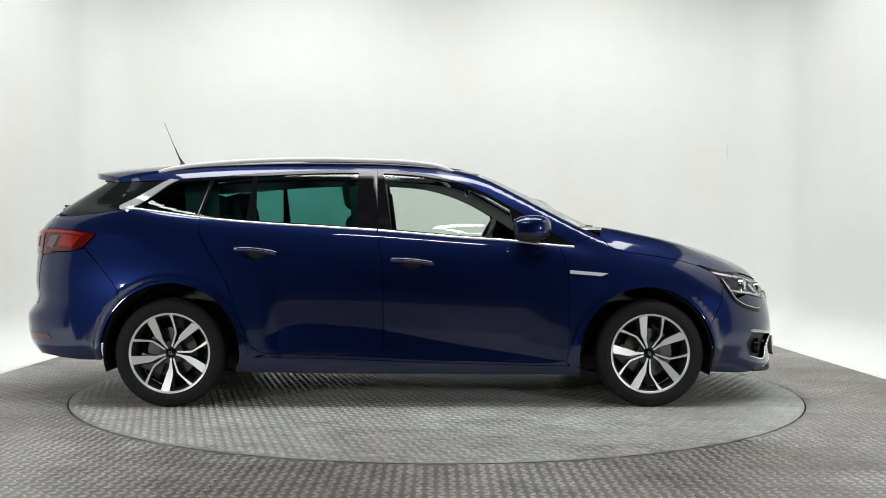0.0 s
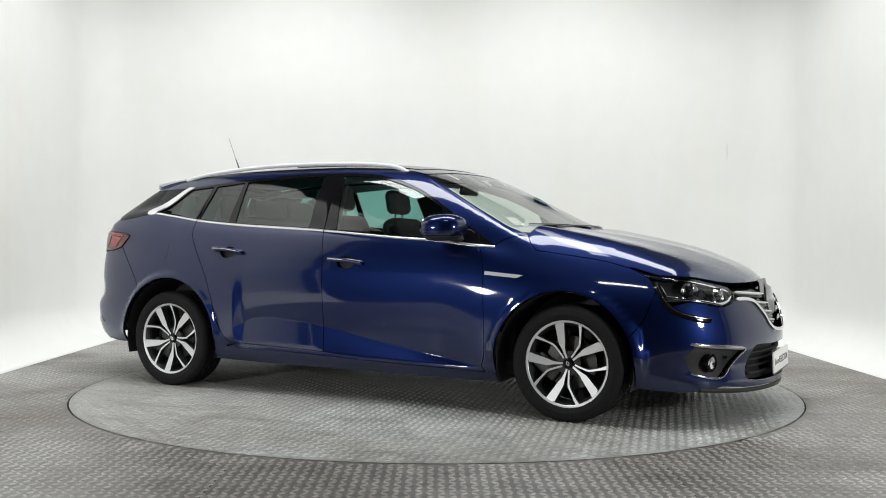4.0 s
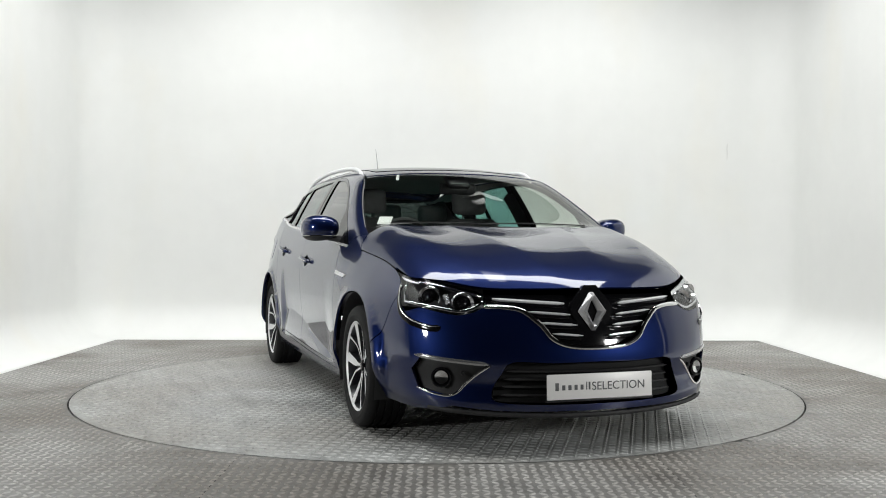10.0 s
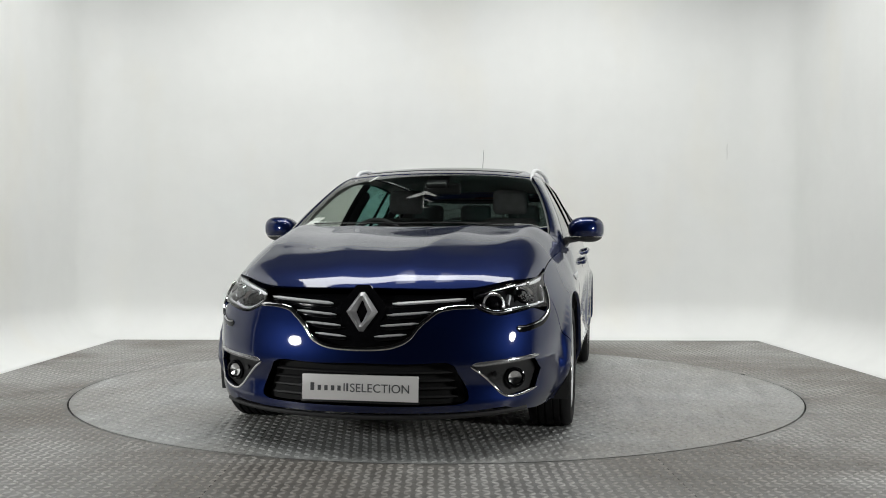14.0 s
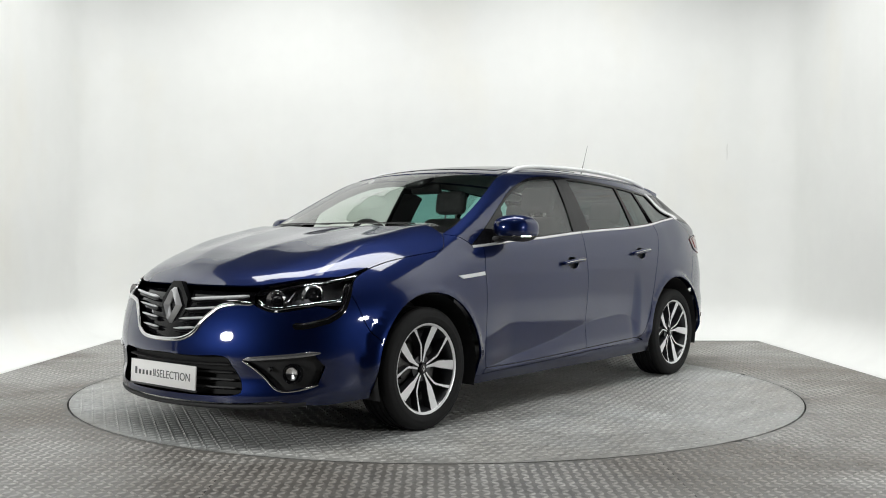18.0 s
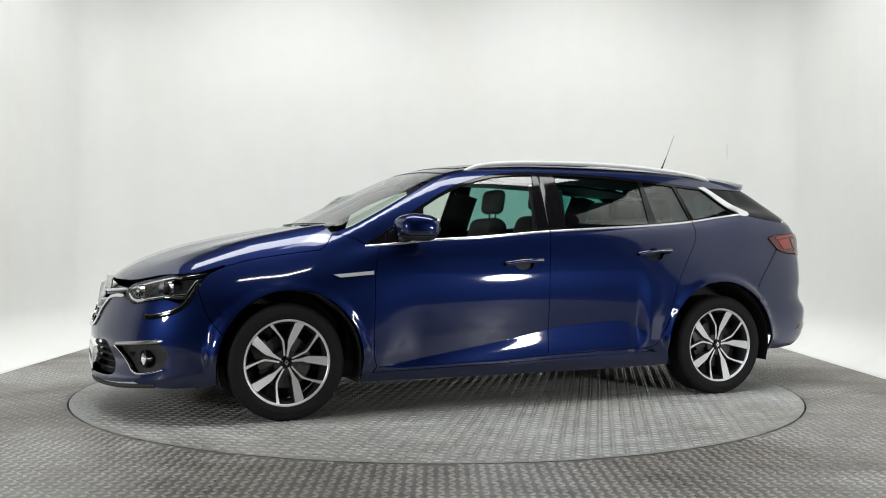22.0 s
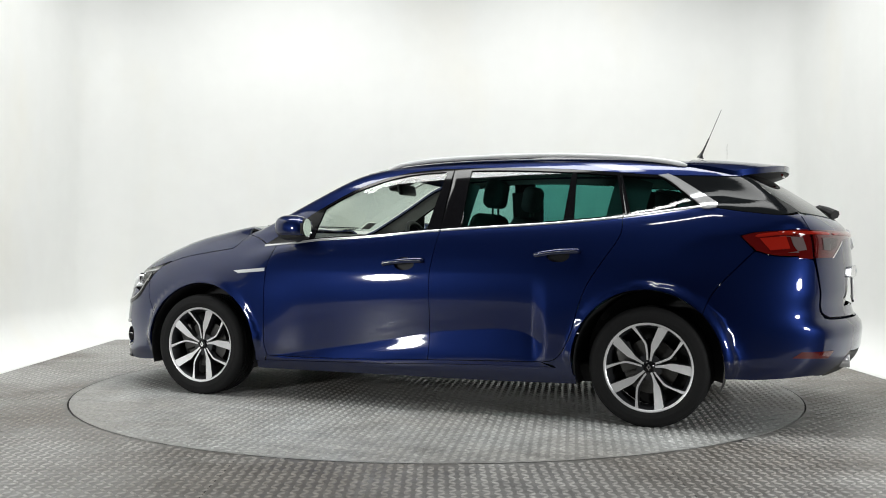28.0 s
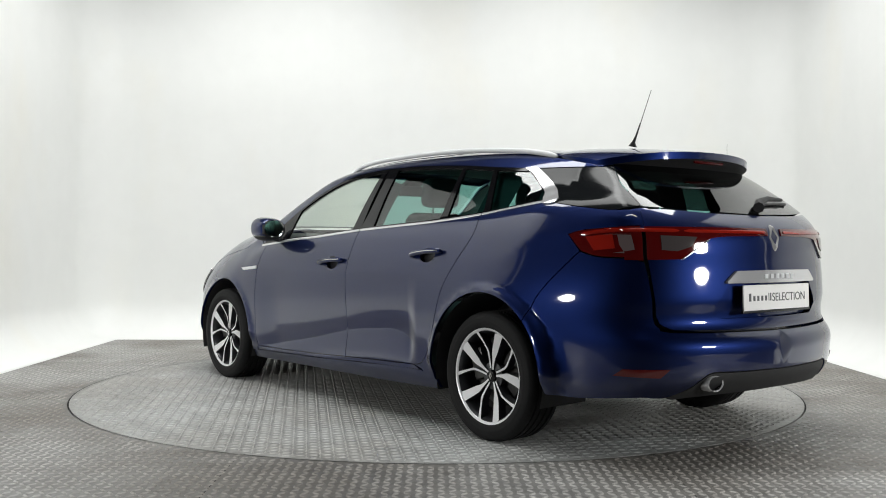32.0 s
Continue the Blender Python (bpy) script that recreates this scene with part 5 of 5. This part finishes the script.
def plate(m, name):
    """Facing +x in its own space: 0.52 by 0.112 m."""
    p = part(name, bm_mesh(name, box_bm(0.008, 0.52, 0.112, bevel=0.003), WHITE_PLASTIC), car, "white plate with grey lettering", m)
    turned = pose(0.0045, 0, 0, 90, 0, 90)
    lettering("SELECTION", 0.052, INK, "lettering", p, turned @ Matrix.Translation((0.090, -0.002, 0)), 0.262)
    for k, (u, wd) in enumerate(((-0.213, 0.040), (-0.181, 0.036), (-0.151, 0.036), (-0.121, 0.036), (-0.092, 0.034), (-0.069, 0.012), (-0.055, 0.020))):
        part("bar", bm_mesh("bar", box_bm(0.001, wd * 0.42, 0.022 if 0 < k < 5 else 0.034, Matrix.Translation((0.0045, u, -0.003 if 0 < k < 5 else 0.002))), INK, smooth=False), p)
    frame_bm = box_bm(0.010, 0.53, 0.012, Matrix.Translation((-0.002, 0, -0.060)), 0.002)
    part("plate_holder", bm_mesh("plate_holder", frame_bm, BLACK), p)
    return p


plate(pose(2.286, 0.008, 0.296, 0, -2, 0), "front_plate")
plate(pose(-2.314, -0.01, 0.692, 0, 0, 180) @ pose(0, 0, 0, 0, -2, 0), "rear_plate")

# ---------------------------------------------------------------- rear end
LAMP_OUT = loop(("s", [(-1.795, 0.966), (-1.86, 0.984), (-2.0, 0.996), (-2.06, 0.999)]), ("r", [(0.72, 1.0), (0.672, 1.0)]), ("r", [(0.672, 1.0), (0.682, 0.855)]), ("r", [(0.682, 0.855), (0.73, 0.856)]), ("s", [(-2.06, 0.868), (-1.95, 0.872), (-1.87, 0.893)]), ("s", [(-1.87, 0.893), (-1.83, 0.93), (-1.795, 0.966)]), h=0.016)
tails = both("tail_lamp", patch(LAMP_OUT, (1, -1, 0), gap=0.001, h=0.02, lift=0.006, deep=0.012), RED_DARK, car, "red wraparound tail lamp")
LAMP_IN = loop(("r", [(0.664, 0.998), (0.50, 0.997), (0.055, 0.994)]), ("r", [(0.055, 0.994), (0.05, 0.962)]), ("r", [(0.05, 0.962), (0.30, 0.957), (0.40, 0.948), (0.44, 0.93)]), ("r", [(0.44, 0.93), (0.545, 0.860)]), ("r", [(0.545, 0.860), (0.672, 0.857)]), ("r", [(0.672, 0.857), (0.664, 0.998)]), h=0.016)
inner = both("tailgate_lamp", patch(LAMP_IN, REAR, gap=0.001, h=0.02, lift=0.006, deep=0.012), RED_DARK, car, "red tail lamp strip on the tailgate")
guide = np.concatenate([fz("s", curve2([(-1.86, 0.965), (-1.95, 0.978), (-2.04, 0.982)], 0.02), 0.0075), fz("r", curve2([(0.74, 0.984), (0.66, 0.982), (0.45, 0.978), (0.07, 0.977)], 0.02), 0.0075)])
pair("light_bar", ribbon(guide[: len(guide) // 2], 0.016, 0.002, RED, "light_bar", None), tails, "bright red light guide")
pair("light_bar", ribbon(guide[len(guide) // 2 :], 0.014, 0.002, RED, "light_bar", None), inner, "bright red light guide")
AMB = loop(("s", [(-1.88, 0.955), (-2.0, 0.966), (-2.02, 0.905), (-1.93, 0.895), (-1.88, 0.955)], False), h=0.016)
both("brake_lens", patch(AMB, (1, -1, 0), gap=0.0, h=0.016, lift=0.009, deep=0.004), RED, None, "bright red lens", tails)
CLR = loop(("r", [(0.62, 0.960), (0.47, 0.955), (0.50, 0.915), (0.56, 0.895), (0.62, 0.900), (0.62, 0.960)], False), h=0.016)
both("reverse_lens", patch(CLR, REAR, gap=0.0, h=0.016, lift=0.009, deep=0.004), SMOKED, None, "clear grey reversing lens", inner)
CLR2 = loop(("s", [(-2.02, 0.966), (-2.075, 0.968)], False), ("r", [(0.745, 0.965), (0.70, 0.962), (0.70, 0.90), (0.745, 0.885)], False), ("s", [(-2.06, 0.885), (-2.035, 0.92), (-2.02, 0.966)], False), h=0.014)
both("side_lens", patch(CLR2, (1, -0.8, 0), gap=0.0, h=0.014, lift=0.009, deep=0.004), PALE_LENS, None, "pale clear lens", tails)
pair("lamp_edge", ribbon(fz("r", curve2([(0.545, 0.858), (0.49, 0.892), (0.445, 0.922), (0.41, 0.944)], 0.015), 0.006), 0.008, 0.003, CHROME, "lamp_edge", None), inner)
BAR = np.concatenate([at_rear(curve2([(0.0, 0.812), (0.275, 0.810)], smooth=False)), at_rear(curve2([(0.290, 0.800), (0.335, 0.764)], smooth=False)), at_rear(curve2([(0.33, 0.757), (0.0, 0.757)], smooth=False))])
bar = one("tailgate_moulding", patch(mirrored(BAR), REAR, gap=0.0, h=0.015, lift=0.016, deep=0.018), BRIGHT, gate, "chrome moulding above the plate")
for k in range(6):
    p = at_rear(np.array([(0.10 - 0.04 * k, 0.786)]))[0]
    part("model_letter_bar", bm_mesh("model_letter_bar", box_bm(0.003, 0.024, 0.020, Matrix.Translation(p - np.array([0.018, 0, 0])), 0.001, 1), SATIN), bar)
part("rear_emblem", bm_mesh("rear_emblem", diamond(0.046, 0.060, 0.52, 0.014), EMBLEM, smooth=False), gate, "chrome diamond emblem", pose(-2.296, 0, 0.955, 0, 0, 180) @ pose(0, 0, 0, 0, -14, 0))
DIFF = np.concatenate([at_rear(curve2([(0.0, 0.376), (0.3, 0.378), (0.43, 0.380), (0.475, 0.357), (0.525, 0.307), (0.59, 0.272)])), at_rear(curve2([(0.56, 0.262), (0.4, 0.272), (0.0, 0.280)]))])
one("rear_diffuser", patch(mirrored(DIFF), REAR, lift=-0.004), PLASTIC, car, "black plastic lower rear bumper")
REFL = loop(("r", [(0.77, 0.372), (0.755, 0.402), (0.625, 0.404), (0.655, 0.368), (0.77, 0.372)], False), h=0.02)
both("rear_reflector", patch(REFL, (1, -0.5, 0), gap=0, h=0.015, lift=0.004, deep=0.006), RED_DARK, car, "red rear reflector")
pipe = spin_bm([(0.036, 0.0), (0.041, 0.004), (0.044, 0.0), (0.044, -0.14), (0.036, -0.14)], 28, m=Matrix.Translation((-2.295, 0.415, 0.335)) @ pose(0, 0, 0, 0, 0, 90) @ Matrix.Diagonal((1.25, 1, 0.8, 1)))
bmesh.ops.recalc_face_normals(pipe, faces=pipe.faces)
part("exhaust", bm_mesh("exhaust", pipe, BRIGHT), car, "oval chrome exhaust tip")
part("exhaust_bore", bm_mesh("exhaust_bore", spin_bm([(0.0, 0.0), (0.044, 0.0)][::-1], 20, m=Matrix.Translation((-2.23, 0.415, 0.332)) @ pose(0, 0, 0, 0, 0, 90)), DARK), car)

FILL = loop(("r", [(0.60, 1.085), (0.66, 1.078), (0.70, 1.055), (0.715, 0.99), (0.60, 0.99), (0.60, 1.085)], False), h=0.02)
both("corner_panel", patch(FILL, (1, -0.6, -0.3), gap=0, h=0.02, sink=0.005, deep=0), PAINT, car)

# spoiler: a wing-shaped slab from the roof's end
def spoiler_mesh():
    bm = bmesh.new()
    cols = []
    for y in np.linspace(-0.545, 0.545, 33):
        a = abs(y) / 0.545
        xt = -1.985 + 0.17 * a**2.4 + 0.08 * a**8
        zt = 1.357 - 0.036 * a**2.2 - 0.012 * a**8
        root = -1.50
        zr = float(roof_mid(root)) - 0.13 * y * y - 0.10 * y**4 + 0.003 - 0.010 * a**6
        prof = [(root, zr)]
        for s in (0.35, 0.7, 0.93, 1.0):
            prof.append((root + (xt - root) * s, zr + (zt - zr) * s + 0.012 * math.sin(math.pi * s) * 0.5))
        prof += [(xt + 0.003, zt - 0.032), (xt + 0.05, zt - 0.038 - 0.01 * (1 - a)), (-1.83 + 0.09 * a**2 + 0.14 * a**8, 1.265 + 0.02 * a**4)]
        cols.append([bm.verts.new((x, y, z)) for x, z in prof])
    for p, q in zip(cols, cols[1:]):
        for j in range(len(p) - 1):
            bm.faces.new((p[j], q[j], q[j + 1], p[j + 1]))
    bm.faces.new(cols[0])
    bm.faces.new(cols[-1][::-1])
    bmesh.ops.recalc_face_normals(bm, faces=bm.faces)
    return bm


me = bm_mesh("spoiler", spoiler_mesh(), PAINT, angle=40)
me.materials.append(PLASTIC)
for f in me.polygons:
    if f.normal.z < -0.45:
        f.material_index = 1
spoiler = part("spoiler", me, car, "blue roof spoiler with a black underside")
me = bm_mesh("brake_light", box_bm(0.012, 0.22, 0.022, bevel=0.004), RED_DARK)
part("brake_light", me, spoiler, "high red brake light", pose(-1.950, 0, 1.316, 0, 30, 0))
wip = [tuple(q - [0.028, 0, -0.008]) for q in at_rear(np.array([(0.0, 1.085), (-0.06, 1.110), (-0.20, 1.134), (-0.36, 1.134)]))]
wiper = part("rear_wiper", bm_mesh("rear_wiper", tube_bm(wip, [0.026, 0.02, 0.013, 0.008], 8), PLASTIC), car, "black rear wiper arm")
part("wiper_blade", bm_mesh("wiper_blade", tube_bm([q - [0.014, 0, 0] for q in at_rear(np.array([(-0.10, 1.112), (-0.25, 1.120), (-0.40, 1.122)]))], 0.008, 6), BLACK), wiper)
ant = part("aerial", bm_mesh("aerial", tube_bm([(-1.497, 0.01, 1.425), (-1.503, 0.01, 1.447), (-1.52, 0.01, 1.478), (-1.545, 0.01, 1.535), (-1.55, 0.01, 1.545), (-1.615, 0.01, 1.70)], [0.022, 0.009, 0.005, 0.0035, 0.002, 0.0014], 8), BLACK), car, "thin black roof aerial")

# ---------------------------------------------------------------- under the skin and inside
part("floor_pan", bm_mesh("floor_pan", box_bm(3.5, 1.5, 0.10, Matrix.Translation((0.1, 0, 0.245)), 0.03), DARK), car)
for x0, x1, zt in ((1.0, 2.1, 0.62), (-2.15, -1.70, 0.60)):
    part("inner_block", bm_mesh("inner_block", box_bm(x1 - x0, 1.02, zt - 0.32, Matrix.Translation(((x0 + x1) / 2, 0, (zt + 0.32) / 2)), 0.03), DARK), car)
part("bulkhead", bm_mesh("bulkhead", box_bm(0.06, 1.46, 0.62, Matrix.Translation((0.98, 0, 0.58)), 0.02), DARK), car)
DASH = box_bm(0.50, 1.36, 0.28, Matrix.Translation((0.79, 0, 0.85)), 0.07, 4)
for v in DASH.verts:
    v.co.z -= 0.10 * max(0, (0.70 - v.co.x)) / 0.2
part("dashboard", bm_mesh("dashboard", DASH, PLASTIC), car, "dark soft dashboard")
part("parcel_shelf", bm_mesh("parcel_shelf", box_bm(0.55, 1.24, 0.03, Matrix.Translation((-1.75, 0, 1.0)), 0.01), FABRIC), car)
both("door_card", patch(loop(("s", BELT(0.80, -1.9, 24)), ("s", [(-1.9, 1.0), (-1.0, 0.62), (-0.6, 0.35), (0.6, 0.35), (0.85, 0.6)], False)), SIDE, gap=0.0, h=0.06, deep=0, sink=0.07), PLASTIC, car)
hl = mirrored(np.concatenate([at_top(curve2([(0.22, 0.0), (0.20, 0.3), (0.15, 0.52)])), at_top(curve2([(-0.5, 0.54), (-1.0, 0.53), (-1.5, 0.50)])), at_top(curve2([(-1.6, 0.3), (-1.6, 0.0)]))]))
one("headliner", patch(hl, UP, gap=0, h=0.08, deep=0, sink=0.03), plain("headliner_cloth", (0.30, 0.30, 0.29), rough=0.9, grain=0.1, scale=200), car)


CLOTH = plain("pillar_cloth", (0.30, 0.30, 0.29), rough=0.85, grain=0.1, scale=200)
both("roof_side_trim", patch(FRAME, (0.25, -1, -0.8), gap=0.0, h=0.05, deep=0, sink=0.03), CLOTH, car, "grey cloth roof and pillar trim")
for xa, xb in ((-0.11, -0.33), (-1.10, -1.30), (-1.46, -1.82)):
    post = loop(("s", [(xa, float(belt(xa)) - 0.02), (xb, float(belt(xb)) - 0.02)], False), ("s", [(xb, float(belt(xb)) - 0.02), (max(xb - 0.04, -1.70), 1.27)], False), ("s", [(max(xb - 0.04, -1.70), 1.27), (max(xb - 0.04, -1.70) + 0.1, 1.30), (xa - 0.04, 1.30)], False), ("s", [(xa - 0.04, 1.30), (xa, float(belt(xa)) - 0.02)], False), h=0.03)
    both("pillar_trim", patch(post, SIDE, gap=0.0, h=0.04, deep=0, sink=0.04), PLASTIC, car, "dark pillar trim")


def seat(name, x, y, width, label):
    s = new(name)
    s.parent = car
    tagged(s, label)
    bm = box_bm(0.50, width, 0.16, Matrix.Translation((x + 0.24, y, 0.52)), 0.05, 3)
    part("cushion", bm_mesh("cushion", bm, FABRIC), s)
    bm = box_bm(0.13, width * 0.96, 0.62, Matrix.Translation((x - 0.10, y, 0.80)) @ pose(0, 0, 0, 0, -17, 0), 0.055, 4)
    for v in bm.verts:
        k = max(0, v.co.z - 0.80) / 0.3
        v.co.y = y + (v.co.y - y) * (1 - 0.22 * k * k)
    part("backrest", bm_mesh("backrest", bm, FABRIC), s)
    return s


def headrest(parent, x, y, z, wd=0.25):
    bm = box_bm(0.09, wd, 0.17, Matrix.Translation((x, y, z)) @ pose(0, 0, 0, 0, -10, 0), 0.042, 4)
    h = part("headrest", bm_mesh("headrest", bm, FABRIC), parent)
    for dy in (-0.05, 0.05):
        part("headrest_post", bm_mesh("headrest_post", tube_bm([(x + 0.01, y + dy, z - 0.17), (x, y + dy, z)], 0.006, 6), STEEL), h)


for y in (0.37, -0.37):
    s = seat("front_seat", -0.16, y, 0.50, "dark fabric front seat with a headrest")
    headrest(s, -0.375, y, 1.215)
s = seat("rear_seat", -1.02, 0.0, 1.24, "dark fabric rear bench with headrests")
for y in (0.38, -0.38, 0.0):
    headrest(s, -1.24, y, 1.145, 0.24)
m = Matrix.Translation((0.42, -0.37, 0.90)) @ pose(0, 0, 0, 0, -65, 0)
wheel_pts = [m @ Vector((0.185 * math.cos(a), 0.185 * math.sin(a), 0)) for a in np.linspace(0, 2 * math.pi, 33)]
sw = part("steering_wheel", bm_mesh("steering_wheel", tube_bm(wheel_pts, 0.016, 8), PLASTIC), car, "black steering wheel")
part("wheel_boss", bm_mesh("wheel_boss", box_bm(0.16, 0.30, 0.04, m, 0.018), PLASTIC), sw)
rv = part("rear_view_mirror", bm_mesh("rear_view_mirror", box_bm(0.03, 0.24, 0.07, pose(0.36, 0.02, 1.268, 0, 12, 0), 0.015, 3), BLACK), car)
part("sensor_housing", bm_mesh("sensor_housing", box_bm(0.16, 0.14, 0.04, pose(0.40, 0.0, 1.312, 0, 26, 0), 0.018, 3), BLACK), car)
for nm, yy, zz, wd, hh in (("permit_sticker", -0.62, 1.058, 0.095, 0.075), ("screen_sticker", -0.40, 1.335, 0.12, 0.018)):
    p = at_front(np.array([(yy, zz)]))[0]
    nn = skin_normal(p[None])[0]
    mm = Matrix.Translation(p - nn * 0.008) @ Vector(nn).to_track_quat("Z", "Y").to_matrix().to_4x4()
    part(nm, bm_mesh(nm, box_bm(hh, wd, 0.001, mm @ pose(0, 0, 0, 0, 0, 0), bm=None), WHITE_PLASTIC, smooth=False), car, "white paper sticker on the windscreen")
for y0_, y1_ in ((0.55, -0.10), (-0.02, -0.60)):
    sp = at_front(curve2([(y0_, 1.030), ((y0_ + y1_) / 2, 1.036), (y1_, 1.034)], 0.05))
    part("front_wiper", bm_mesh("front_wiper", tube_bm(sp + skin_normal(sp) * 0.002, 0.004, 6), BLACK), car)
COWL = np.concatenate([at_top(curve2([(1.215, 0.0), (1.205, 0.25), (1.17, 0.5), (1.115, 0.68)])), at_front(curve2([(0.715, 1.008), (0.6, 1.014), (0.3, 1.026), (0.0, 1.03)]))])
one("cowl", patch(mirrored(COWL), (-0.3, 0, -1), gap=0, sink=0.012, deep=0), PLASTIC, car, "black plastic scuttle panel")
SUN = mirrored(np.concatenate([at_top(curve2([(0.32, 0.0), (0.315, 0.3), (0.28, 0.49)])), at_top(curve2([(0.22, 0.50), (-0.3, 0.505), (-0.62, 0.50)])), at_top(curve2([(-0.66, 0.45), (-0.66, 0.0)]))]))
one("sunroof", patch(SUN, UP, gap=0, lift=0.003, deep=0.004), DARKGLASS, car, "dark glass sunroof panel")


# ---------------------------------------------------------------- motion
def motions():
    rows = [(float(t), pose(0, 0, 0, 0, 0, turn(t))) for t in range(0, 33)]
    walk(turntable, rows)
    walk(car, [(t, m @ Matrix.Translation((CAR_X, CAR_Y, 0))) for t, m in rows])


motions()
